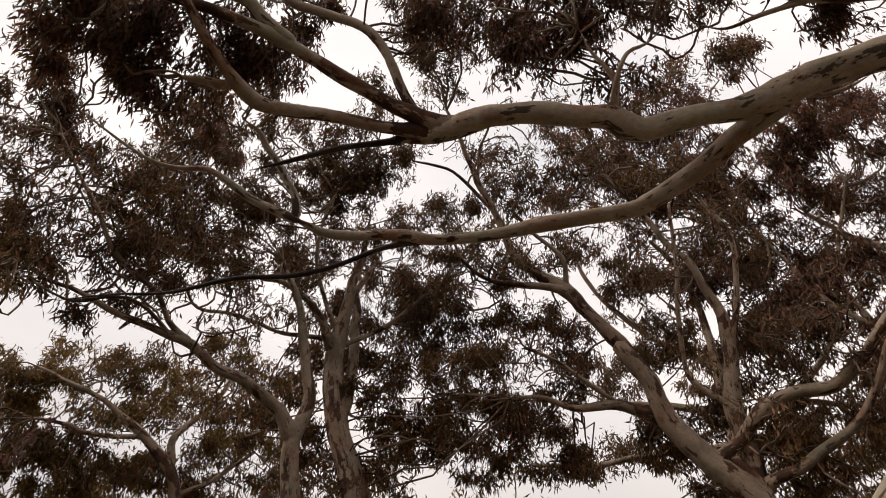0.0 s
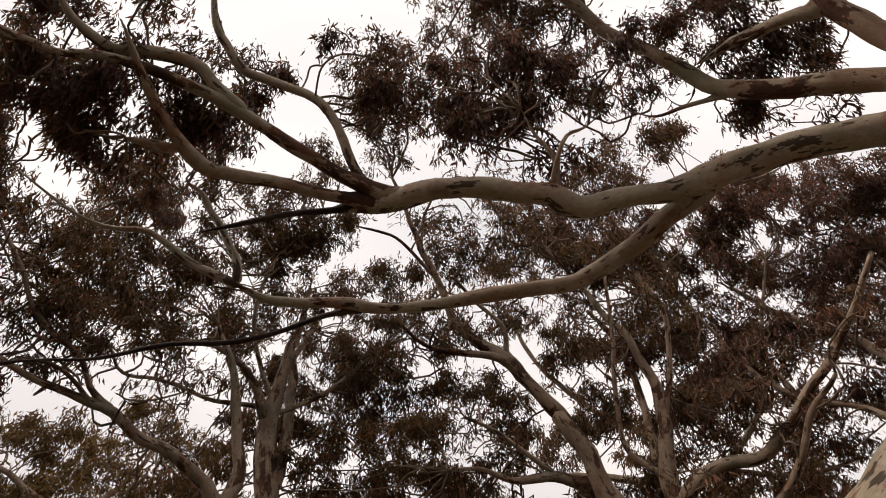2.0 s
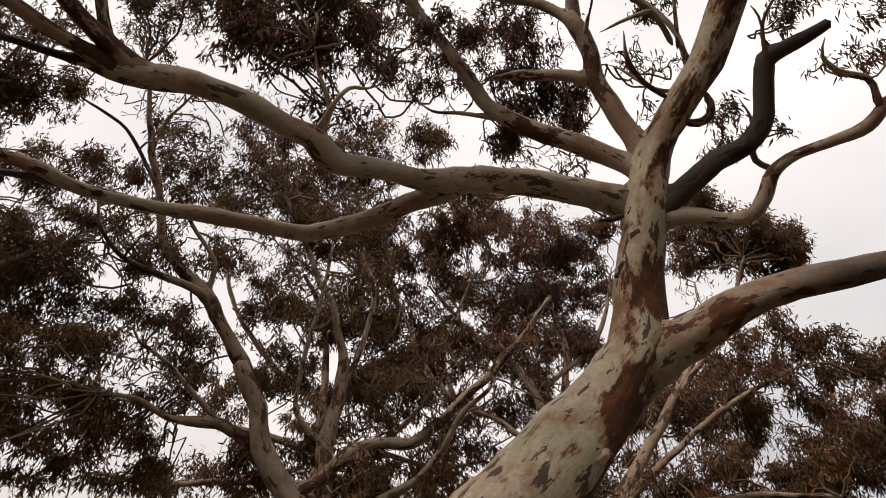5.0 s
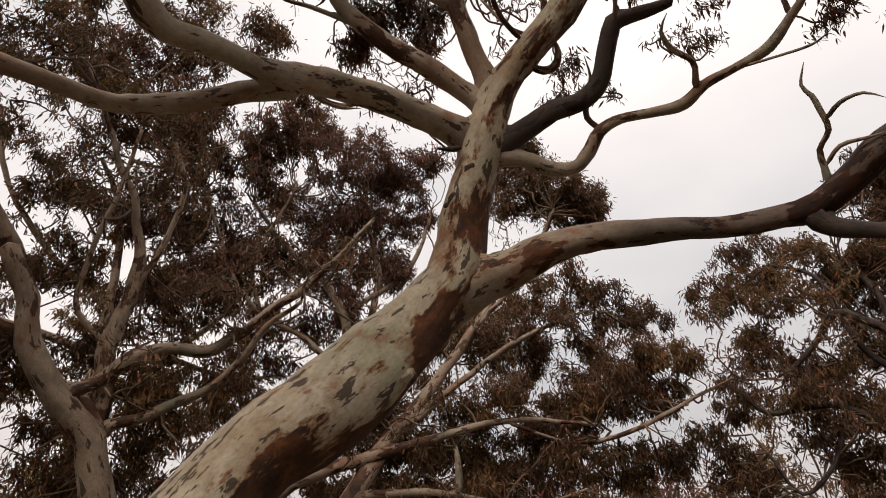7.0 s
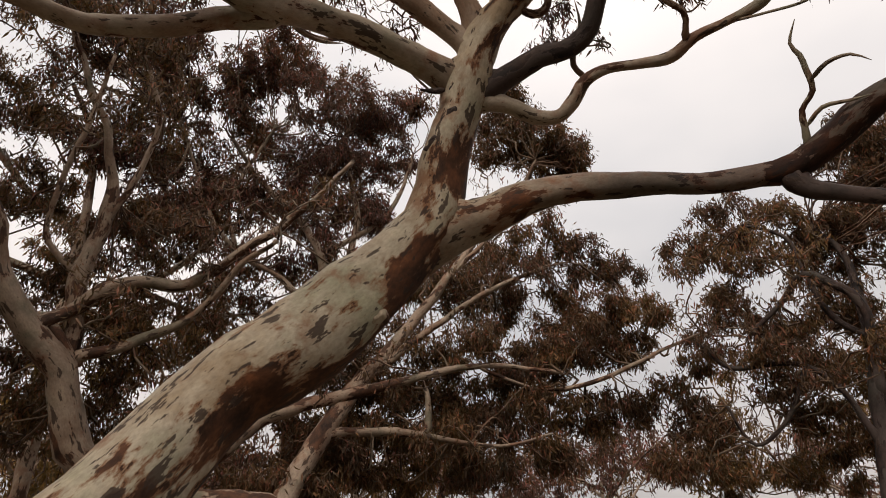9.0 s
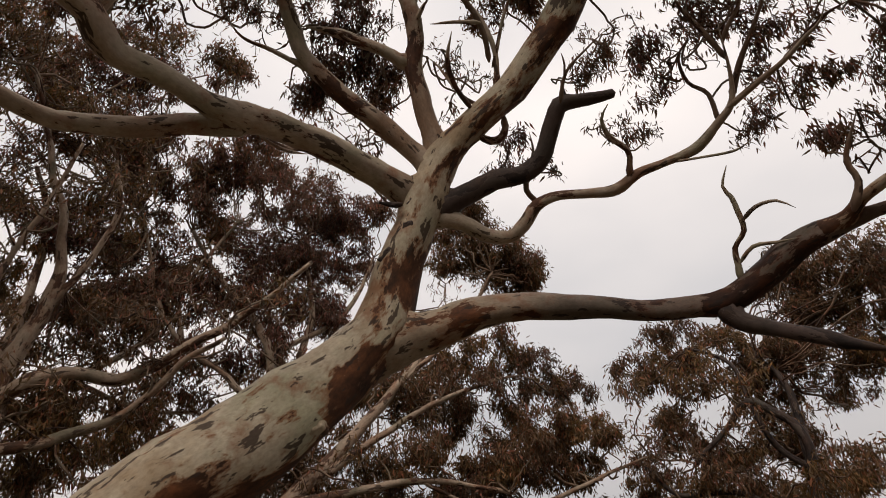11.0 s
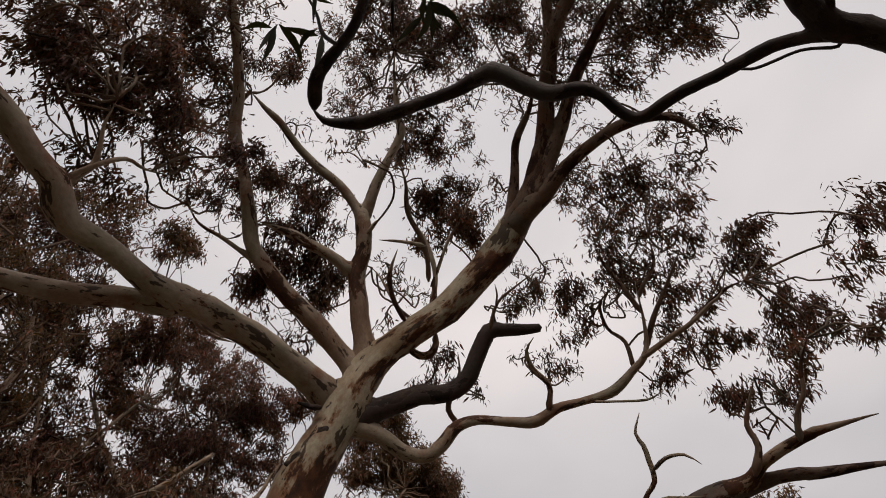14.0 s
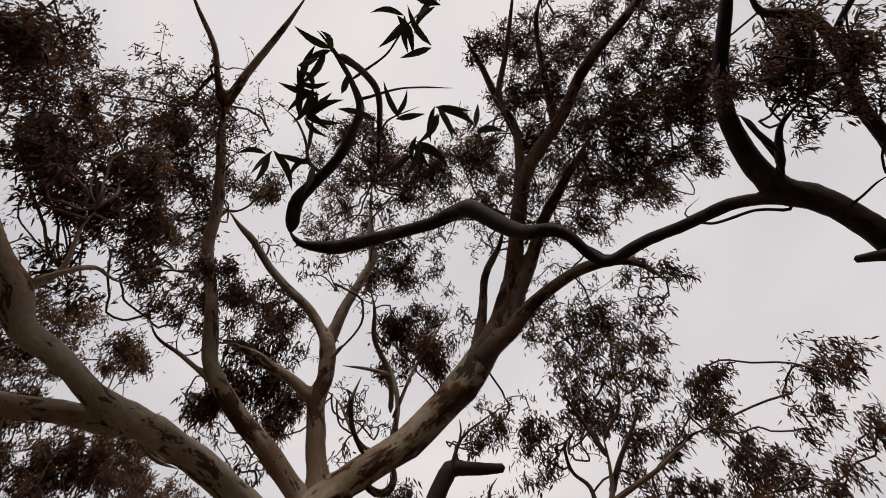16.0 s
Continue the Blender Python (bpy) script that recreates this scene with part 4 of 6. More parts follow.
crown(leaning_gum, (0.281, 3.284, 6.948, 0.42, 0.37), (0.59, 3.862, 9.217, 0.6, 0.53), (0.543, 2.849, 8.459, 0.48, 0.48), (0.746, 2.553, 6.382, 0.39, 0.3), (0.655, 2.94, 6.121, 0.33, 0.25), (1.402, 2.947, 7.96, 0.38, 0.41))
crown(leaning_gum, (0.361, 3.403, 6.58, 0.26, 0.26), (1.457, 2.529, 6.16, 0.31, 0.24), (2.515, 3.266, 7.589, 0.33, 0.27), (1.416, 3.516, 7.373, 0.38, 0.24), (2.729, 2.659, 7.342, 0.41, 0.29), (2.998, 2.389, 7.39, 0.3, 0.3))
crown(leaning_gum, (3.088, 2.734, 7.155, 0.35, 0.29), (3.563, 2.437, 6.924, 0.26, 0.34), (3.435, 2.764, 7.197, 0.3, 0.24), (3.169, 3.162, 6.813, 0.22, 0.16), (2.774, 2.652, 8.04, 0.32, 0.22), (1.599, 2.366, 8.739, 0.3, 0.3))
crown(leaning_gum, (1.787, 1.332, 9.575, 0.44, 0.36), (2.052, 0.921, 9.126, 0.49, 0.31), (2.161, 0.476, 9.026, 0.42, 0.26), (2.32, 1.851, 9.52, 0.45, 0.26), (2.922, 0.829, 8.72, 0.49, 0.31), (2.972, 1.194, 8.491, 0.34, 0.24))
crown(leaning_gum, (1.276, 1.094, 9.289, 0.28, 0.28), (1.782, -0.209, 9.101, 0.26, 0.26), (2.543, -0.213, 9.767, 0.34, 0.27), (2.158, -1.676, 8.714, 0.53, 0.43), (2.061, -2.163, 8.719, 0.46, 0.39), (1.715, -1.763, 9.331, 0.42, 0.35))
crown(leaning_gum, (1.489, -2.242, 9.215, 0.54, 0.41), (0.93, -2.54, 8.906, 0.5, 0.38), (0.767, -1.562, 9.614, 0.48, 0.34), (2.118, -2.779, 8.683, 0.39, 0.29), (2.586, -1.528, 8.376, 0.45, 0.26), (1.343, -1.098, 9.303, 0.31, 0.34))
crown(leaning_gum, (2.807, -1.388, 9.882, 0.39, 0.31), (0.667, -1.076, 9.806, 0.28, 0.28), (2.628, -2.35, 8.82, 0.41, 0.27), (0.41, -2.386, 9.794, 0.62, 0.34), (1.126, -1.344, 9.049, 0.39, 0.36), (1.537, -2.625, 8.971, 0.43, 0.36))
crown(leaning_gum, (1.822, -0.879, 8.938, 0.3, 0.25), (1.488, -2.939, 9.078, 0.33, 0.36), (1.301, -0.641, 9.025, 0.25, 0.33), (0.536, -0.61, 9.347, 0.26, 0.33), (0.852, -1.946, 9.642, 0.41, 0.35), (0.511, -2.535, 9.233, 0.39, 0.26))
crown(leaning_gum, (3.507, 0.966, 8.061, 0.33, 0.23), (3.456, 1.25, 7.842, 0.22, 0.19), (3.746, 0.827, 7.649, 0.25, 0.24), (3.553, 1.101, 7.46, 0.28, 0.18), (-2.813, 2.332, 5.517, 0.32, 0.24), (-2.694, 2.463, 6.313, 0.36, 0.23))
crown(leaning_gum, (-2.097, 2.28, 6.186, 0.35, 0.19), (-2.824, 2.447, 5.195, 0.23, 0.23), (-2.354, 2.724, 5.331, 0.27, 0.22), (-2.85, 2.929, 6.062, 0.28, 0.21), (-1.783, 3.426, 6.153, 0.35, 0.23), (-1.578, 3.199, 6.555, 0.28, 0.18))
crown(leaning_gum, (-2.903, 2.252, 6.139, 0.39, 0.17), (-0.435, 2.97, 6.492, 0.32, 0.22), (-0.231, 2.899, 6.069, 0.23, 0.15), (-2.414, 2.66, 5.512, 0.29, 0.27), (-2.395, 2.847, 5.16, 0.24, 0.22), (-1.446, 2.994, 5.62, 0.28, 0.24))
crown(leaning_gum, (-1.76, 3.031, 5.578, 0.24, 0.24), (-2.556, 3.975, 5.897, 0.39, 0.24))
crown(leaning_gum, (3.79, 1.778, 7.296, 0.29, 0.35), (4.078, 1.537, 7.154, 0.17, 0.34), (4.477, 0.478, 6.096, 0.21, 0.28), (3.9, 1.799, 6.466, 0.21, 0.16), (4.065, 1.738, 7.266, 0.22, 0.32), (4.449, -0.259, 6.714, 0.26, 0.26), leafy=0.07)
crown(leaning_gum, (4.871, -0.616, 7.04, 0.25, 0.31), (4.106, 3.075, 7.224, 0.2, 0.27), (5.03, -1.414, 5.299, 0.2, 0.25), (3.871, 1.808, 7.297, 0.25, 0.31), (2.749, -0.491, 8.304, 0.26, 0.32), (2.342, 2.515, 8.645, 0.34, 0.27), leafy=0.07)
crown(leaning_gum, (3.503, -1.527, 7.815, 0.32, 0.16), (3.129, 1.588, 8.523, 0.28, 0.28), (3.964, 0.688, 7.247, 0.24, 0.24), (3.178, -0.033, 9.209, 0.3, 0.37), (2.478, 3.181, 7.179, 0.35, 0.23), (3.369, 2.855, 6.57, 0.26, 0.16), leafy=0.07)
shoots(leaning_gum, 22, 6.6)



def branch_scars(tree, *spots):
    """Dark healed-over scars where branches fell off, set into the bark."""
    for x, y, z, r in spots:
        bm = bmesh.new()
        bmesh.ops.create_icosphere(bm, subdivisions=3, radius=1)
        for v in bm.verts:
            q = math.hypot(v.co.x, v.co.y)
            v.co.z = 0.16 * v.co.z * (0.35 + 1.1 * q) * (1 + 0.4 * noise.noise(v.co * 2.5 + Vector((x, y, z))))
            v.co.xy *= 1 + 0.55 * noise.noise(v.co * 1.8 + Vector((z, x, y)))
        me = bpy.data.meshes.new("branch_scar")
        bm.to_mesh(me)
        bm.free()
        me.shade_smooth()
        me.materials.append(dark_bark)
        ob = new("branch_scar", me)
        ob.parent, ob.matrix_parent_inverse = tree, Matrix.Translation(-Vector(tree.location))
        ob.matrix_basis = look((x, y, z), (0, 0, 1.6)) @ Matrix.Diagonal((r, r * 1.25, r, 1))


branch_scars(leaning_gum, (3.827, 2.512, 4.884, 0.084), (3.821, 2.310, 5.125, 0.075), (3.784, 2.236, 5.400, 0.041))


def burl(tree, x, y, z, r):
    """A lumpy overgrown knot that swells from the bark."""
    bm = bmesh.new()
    bmesh.ops.create_icosphere(bm, subdivisions=4, radius=1)
    for v in bm.verts:
        v.co *= 1 + 0.28 * noise.noise(v.co * 1.4) + 0.12 * noise.noise(v.co * 4.0)
        v.co = Vector((v.co.x * 1.5 - 0.25 * v.co.y, v.co.y * 0.9, v.co.z * 1.1)) * r
    me = bpy.data.meshes.new("burl")
    bm.to_mesh(me)
    bm.free()
    me.attributes.new("grain", "FLOAT_VECTOR", "POINT").data.foreach_set("vector", np.array([c for v in me.vertices for c in v.co + Vector((x, y, z))], np.float32))
    me.shade_smooth()
    me.materials.append(trunk_bark)
    ob = new("burl", me)
    ob.parent, ob.matrix_parent_inverse = tree, Matrix.Translation(-Vector(tree.location))
    ob.matrix_basis = pose(x, y, z, 20, -40, 25)


burl(leaning_gum, 3.734, 3.046, 3.446, 0.105)

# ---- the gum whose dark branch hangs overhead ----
# bark is coloured near black for its backlit look against the sky
overhanging_gum = gum_tree("overhanging_gum_tree", "gum tree reaching overhead, coloured as a near-black silhouette, with sparse large leaves", dark_bark, dark_bark, near_leaf, (0.075, 0.013), near=True, sprays=26, per=20, tufts=2)
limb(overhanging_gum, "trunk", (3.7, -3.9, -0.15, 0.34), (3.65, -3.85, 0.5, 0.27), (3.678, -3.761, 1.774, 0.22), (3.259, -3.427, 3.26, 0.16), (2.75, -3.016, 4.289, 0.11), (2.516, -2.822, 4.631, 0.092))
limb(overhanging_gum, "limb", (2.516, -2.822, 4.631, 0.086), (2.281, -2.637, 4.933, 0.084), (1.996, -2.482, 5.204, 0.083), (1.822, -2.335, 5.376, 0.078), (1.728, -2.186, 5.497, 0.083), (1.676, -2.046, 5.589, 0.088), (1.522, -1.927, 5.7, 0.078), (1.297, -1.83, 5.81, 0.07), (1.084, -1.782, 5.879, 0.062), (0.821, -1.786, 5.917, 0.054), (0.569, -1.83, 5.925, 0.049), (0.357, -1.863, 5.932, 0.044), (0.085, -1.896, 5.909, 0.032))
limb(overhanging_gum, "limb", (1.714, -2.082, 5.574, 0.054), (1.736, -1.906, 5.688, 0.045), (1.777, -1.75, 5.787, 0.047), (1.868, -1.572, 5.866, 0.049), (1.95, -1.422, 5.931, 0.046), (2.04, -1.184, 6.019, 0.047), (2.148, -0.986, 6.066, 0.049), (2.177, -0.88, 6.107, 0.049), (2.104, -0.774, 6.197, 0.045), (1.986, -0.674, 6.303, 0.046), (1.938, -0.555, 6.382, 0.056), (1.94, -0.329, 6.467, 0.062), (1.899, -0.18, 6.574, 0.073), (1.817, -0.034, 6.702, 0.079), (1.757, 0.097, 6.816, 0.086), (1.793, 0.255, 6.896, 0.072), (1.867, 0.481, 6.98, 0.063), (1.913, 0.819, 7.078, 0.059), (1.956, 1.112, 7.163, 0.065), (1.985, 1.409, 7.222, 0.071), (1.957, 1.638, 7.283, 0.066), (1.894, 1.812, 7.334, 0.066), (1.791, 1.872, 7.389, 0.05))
limb(overhanging_gum, "branch", (1.731, 1.823, 7.237, 0.065), (1.466, 1.668, 7.184, 0.068), (1.291, 1.455, 7.048, 0.056), (1.133, 1.226, 6.877, 0.049), (0.913, 0.964, 6.664, 0.041), (0.631, 0.754, 6.41, 0.034), (0.384, 0.73, 6.142, 0.024), (0.201, 0.742, 5.917, 0.029), (0.073, 0.768, 5.756, 0.024), (-0.006, 0.792, 5.674, 0.01))
limb(overhanging_gum, "twig", (0.162, 0.713, 5.707, 0.028), (0.305, 0.616, 5.927, 0.026), (0.502, 0.57, 6.147, 0.024), (0.777, 0.629, 6.225, 0.021), (1.059, 0.718, 6.192, 0.017))
limb(overhanging_gum, "twig", (0.535, 0.746, 6.306, 0.016), (0.537, 0.658, 6.314, 0.012), (0.47, 0.366, 5.86, 0.007), (0.436, 0.05, 5.128, 0.005))
limb(overhanging_gum, "twig", (1.189, 1.306, 6.942, 0.025), (1.179, 1.296, 6.942, 0.02), (0.966, 1.288, 6.535, 0.018), (0.731, 1.162, 6.095, 0.01), (0.474, 1.057, 5.554, 0.007), (0.302, 1.007, 5.055, 0.005))
limb(overhanging_gum, "twig", (0.552, 0.755, 6.324, 0.013), (0.563, 0.733, 6.324, 0.01), (0.759, 0.626, 5.774, 0.008), (0.605, 0.495, 5.532, 0.007), (0.493, 0.265, 5.119, 0.005))
limb(overhanging_gum, "twig", (0.371, 0.732, 6.126, 0.012), (0.332, 0.632, 6.133, 0.01), (0.238, 0.427, 5.849, 0.007), (0.093, 0.263, 5.525, 0.007), (-0.011, 0.104, 5.173, 0.005))
limb(overhanging_gum, "twig", (1.648, -2.02, 5.628, 0.034), (1.638, -2.04, 5.617, 0.027), (1.472, -2.032, 5.624, 0.019), (1.296, -1.932, 5.662, 0.015), (1.163, -1.862, 5.681, 0.011), (1.09, -1.762, 5.701, 0.006))
limb(overhanging_gum, "twig", (1.443, -2.019, 5.628, 0.017), (1.443, -2.019, 5.618, 0.015), (1.261, -2.031, 5.617, 0.011), (1.08, -2.074, 5.585, 0.007), (1.032, -2.145, 5.514, 0.005))
limb(overhanging_gum, "twig", (1.821, -2.325, 5.386, 0.013), (1.682, -2.356, 5.254, 0.009), (1.562, -2.377, 5.153, 0.007), (1.483, -2.398, 5.062, 0.005))
limb(overhanging_gum, "limb", (2.434, -2.754, 4.741, 0.072), (2.414, -2.764, 4.741, 0.057), (1.999, -2.743, 5.111, 0.053), (1.481, -2.692, 5.48, 0.051), (1.226, -2.606, 5.66, 0.048), (0.942, -2.57, 5.799, 0.045), (0.748, -2.513, 5.899, 0.045), (0.625, -2.424, 5.989, 0.038), (0.582, -2.314, 6.07, 0.035), (0.54, -2.194, 6.151, 0.031), (0.336, -2.116, 6.23, 0.023))
limb(overhanging_gum, "branch", (0.769, -2.533, 5.879, 0.026), (0.619, -2.615, 5.886, 0.022), (0.469, -2.717, 5.874, 0.018))
limb(overhanging_gum, "twig", (1.717, -2.102, 5.569, 0.017), (1.803, -2.059, 5.548, 0.013), (1.844, -1.916, 5.737, 0.012), (1.986, -1.692, 5.978, 0.011), (1.95, -1.57, 6.169, 0.009), (1.869, -1.724, 6.246, 0.007))
limb(overhanging_gum, "stub", (1.619, -1.963, 4.378, 0.043), (1.634, -1.884, 4.427, 0.028), (1.651, -1.809, 4.468, 0.018))
limb(overhanging_gum, "twig", (1.119, -1.475, 4.554, 0.026), (0.971, -1.484, 4.605, 0.020), (0.878, -1.513, 4.620, 0.013), (0.774, -1.611, 4.597, 0.007))
limb(overhanging_gum, "twig", (0.994, -1.435, 4.504, 0.019), (0.908, -1.372, 4.567, 0.016), (0.805, -1.307, 4.630, 0.010))
fillet(overhanging_gum)
crown(overhanging_gum, (0.932, -2.462, 6.432, 0.26, 0.17), (1.171, -2.66, 6.111, 0.2, 0.14), (0.731, -2.808, 6.737, 0.27, 0.12), (0.86, -2.945, 6.196, 0.18, 0.18), (1.141, -2.349, 6.555, 0.18, 0.16))
crown(overhanging_gum, (0.77, -1.89, 5.61, 0.22, 0.14), (0.90, -2.04, 5.50, 0.24, 0.14), (1.05, -2.18, 5.38, 0.2, 0.14), (0.62, -2.36, 5.37, 0.25, 0.16), (0.70, -2.05, 5.65, 0.2, 0.12), (0.85, -2.42, 5.28, 0.2, 0.14), (0.56, -2.17, 5.61, 0.2, 0.12))
LARGE = ((0.37, 0.84, 4.86, 8), (0.26, 0.76, 4.89, 4), (0.52, 0.16, 5.01, 7), (0.66, 0.32, 4.98, 7), (0.02, 0.23, 4.86, 4), (-0.02, 0.05, 4.87, 5), (0.19, 0.12, 4.96, 2), (0.51, 1.08, 4.88, 4), (0.66, 0.92, 5.00, 3), (0.66, -0.01, 4.98, 2), (0.34, 0.66, 4.90, 2), (0.52, 0.40, 5.00, 3), (0.20, 0.85, 4.88, 3), (0.10, 0.64, 4.92, 4), (0.10, 0.83, 4.89, 2))
for x, y, z, n in LARGE:
    leaf_fan(overhanging_gum, wide_blades, x, y, z, n)

# ---- the grove behind ----
def far_gum(label, x, y, tall, wide, leaves, blade=(0.22, 0.06), per=25):
    """A far tree grown by rule: a leaning trunk, a fan of limbs and a layered crown."""
    t = gum_tree("gum_tree", label, dull_bark, twig_bark, leaves, blade, 1.6, sprays=7.0, per=per, tufts=0)
    lean = rng.normal(size=2) * 0.06 * tall
    knots = [(x, y, -0.15, 0.026 * tall), (x, y, 0.4, 0.021 * tall)]
    for s in (0.25, 0.45, 0.65):
        knots.append((x + lean[0] * s * 2, y + lean[1] * s * 2, tall * s, 0.019 * tall * (1.1 - s)))
    limb(t, "trunk", *knots)
    clumps = []
    for k in range(7):
        a = 2 * math.pi * (k + rng.uniform(-0.3, 0.3)) / 7
        s = rng.uniform(0.3, 0.62)
        ox, oy, oz = x + lean[0] * 2 * s, y + lean[1] * 2 * s, tall * s
        r, h = wide * rng.uniform(0.5, 1.0), tall * rng.uniform(0.55, 0.92)
        ex, ey = ox + r * math.cos(a), oy + r * math.sin(a)
        limb(t, "limb", (ox, oy, oz, 0.009 * tall), (ox * 0.6 + ex * 0.4, oy * 0.6 + ey * 0.4, oz + (h - oz) * 0.5, 0.006 * tall), (ex, ey, h, 0.003 * tall))
        for q in range(3):
            b, c = rng.normal(size=2) * 0.3 * wide
            clumps.append((ex + b, ey + c, h + rng.normal() * 0.07 * tall, wide * 0.3, wide * 0.2))
    crown(t, *clumps)


FAR = ((4, 2.6, "far gum with a rounded olive crown", far_leaf), (5, 3.0, "far gum with a broad dusky crown", near_leaf), (4.5, 2.6, "far gum with a yellowish-green crown", gold_leaf))
for k in range(15):
    a, d = radians(-22 + 9.3 * k), 24 + 9 * ((k * 7) % 5) / 4
    kind = FAR[k % 3]
    far_gum(kind[2], d * math.sin(a), d * math.cos(a), kind[0] * d / 18, kind[1] * d / 20, kind[3])
for k in range(13):
    a, d = radians(-42 + 8.4 * k), 17.5 + 3 * ((k * 5) % 4) / 3
    kind = FAR[(k * 2 + 1) % 3]
    far_gum("lower " + kind[2], d * math.sin(a), d * math.cos(a), 6.3 + 0.5 * (k % 3), 2.7, kind[3], (0.2, 0.05), 25)
# unseen trees added behind the viewer to cut low sky light on limb undersides
for k in range(9):
    a, d = radians(188 + 11.5 * k), 12.0 + 4.5 * (k % 2) + 1.5 * ((k * 3) % 4) / 3
    far_gum("unseen gum added behind the viewer to block low sky light", d * math.sin(a), d * math.cos(a), 8.5, 4.2, far_leaf, (0.32, 0.1), 19)

twin_gum = gum_tree("gum_tree", "tall gum with twin pale stems and a loose olive crown", dull_bark, twig_bark, far_leaf, (0.13, 0.028))
limb(twin_gum, "trunk", (-0.95, 9.6, -0.15, 0.305), (-0.95, 9.6, 0.3, 0.248), (-1.112, 9.624, 1.851, 0.219), (-1.206, 9.649, 3.87, 0.203), (-1.481, 9.764, 4.536, 0.197), (-1.756, 9.816, 5.253, 0.189), (-1.99, 9.808, 6.02, 0.188), (-2.061, 9.771, 6.637, 0.165), (-2.031, 9.714, 7.294, 0.12), (-1.928, 9.605, 8.093, 0.093), (-1.826, 9.52, 8.558, 0.063), (-1.784, 9.329, 9.245, 0.043))
limb(twin_gum, "limb", (-1.837, 9.813, 5.546, 0.115), (-1.766, 9.824, 5.546, 0.092), (-1.778, 9.977, 6.436, 0.098), (-1.839, 10.047, 7.386, 0.088), (-1.9, 10.038, 8.123, 0.064), (-1.676, 10.051, 8.822, 0.039))
limb(twin_gum, "branch", (-2.061, 9.771, 6.637, 0.112), (-2.304, 9.432, 7.05, 0.078), (-2.566, 9.124, 7.362, 0.058), (-2.991, 8.845, 7.5, 0.043), (-3.588, 8.607, 7.405, 0.028))
limb(twin_gum, "branch", (-2.051, 9.748, 6.971, 0.074), (-2.132, 9.737, 6.95, 0.059), (-2.902, 9.257, 6.743, 0.038), (-3.457, 8.757, 6.709, 0.032), (-4, 8.257, 6.554, 0.026), (-4.18, 7.821, 6.714, 0.021), (-4.57, 7.312, 6.64, 0.016))
limb(twin_gum, "branch", (-2.051, 9.759, 6.849, 0.062), (-2.021, 9.769, 6.86, 0.049), (-1.451, 9.793, 7.136, 0.045), (-0.881, 9.673, 7.584, 0.041), (-0.237, 9.439, 8.153, 0.026))
limb(twin_gum, "branch", (-2.051, 9.727, 7.062, 0.057), (-2.395, 9.344, 7.636, 0.04), (-2.545, 8.881, 8.291, 0.035), (-2.308, 8.369, 9.08, 0.025), (-1.828, 8.095, 9.546, 0.02))
fillet(twin_gum)
crown(twin_gum, (-3.93, 8.219, 9.098, 0.6, 0.6), (-3.568, 8.614, 8.526, 0.7, 0.6), (-4.025, 8.788, 7.745, 0.68, 0.48), (-3.026, 9.583, 8.005, 0.52, 0.41), (-2.582, 8.473, 10.026, 0.53, 0.48), (-1.495, 8.636, 9.951, 0.64, 0.48))
crown(twin_gum, (-2.065, 8.67, 9.364, 0.52, 0.57), (-1.582, 11.394, 9.196, 0.73, 0.43), (-0.497, 10.363, 8.102, 0.65, 0.41), (-1.151, 10.794, 7.673, 0.66, 0.42), (-2.731, 9.507, 8.765, 0.54, 0.32), (-1.762, 10.924, 7.144, 0.43, 0.43))
crown(twin_gum, (-1.192, 10.851, 7.026, 0.64, 0.48), (-2.054, 10.296, 9.718, 0.53, 0.41), (-1.149, 10.37, 5.965, 0.63, 0.54), (-0.906, 10.768, 5.37, 0.58, 0.49), (-0.137, 10.174, 5.6, 0.52, 0.47), (-1.863, 10.742, 8.053, 0.5, 0.39))
crown(twin_gum, (-2.667, 11.044, 7.147, 0.38, 0.44), (-0.78, 9.926, 8.261, 0.58, 0.38), (-0.639, 10.247, 7.606, 0.58, 0.32), (-0.087, 10.105, 8.114, 0.45, 0.33), (-1.183, 11.156, 9.915, 0.61, 0.29), (-0.189, 10.012, 8.88, 0.37, 0.27))
crown(twin_gum, (-5.118, 7.319, 8.956, 0.69, 0.42), (-4.224, 6.746, 8.902, 0.67, 0.35), (-3.734, 7.739, 9.714, 0.57, 0.36), (-4.686, 7.677, 8.153, 0.76, 0.4), (-3.92, 8.146, 8.523, 0.72, 0.43), (-4.658, 8.087, 7.498, 0.74, 0.35))
crown(twin_gum, (-4.005, 8.806, 7.968, 0.73, 0.35), (-3.112, 8.737, 9.518, 0.5, 0.48), (-2.217, 8.605, 9.575, 0.59, 0.47), (-1.616, 8.343, 9.89, 0.49, 0.47), (-2.72, 7.844, 10.165, 0.7, 0.28), (-1.916, 7.653, 10.612, 0.51, 0.29))
crown(twin_gum, (-1.435, 10.644, 4.91, 0.56, 0.38), (-2.174, 10.213, 5.098, 0.37, 0.41), (-3.672, 11.32, 5.926, 0.52, 0.4), (-0.995, 10.245, 5.471, 0.56, 0.38), (0.368, 11.469, 6.828, 0.55, 0.44), (-2.653, 10.275, 7.714, 0.43, 0.32))
crown(twin_gum, (-1.169, 10.39, 10.026, 0.61, 0.4), (-0.057, 10.156, 10.05, 0.63, 0.42), (0.797, 8.685, 9.766, 0.59, 0.39), (0.383, 10.369, 7.432, 0.55, 0.37), (-0.235, 11.087, 7.357, 0.56, 0.37), (1.306, 10.44, 7.835, 0.54, 0.37))
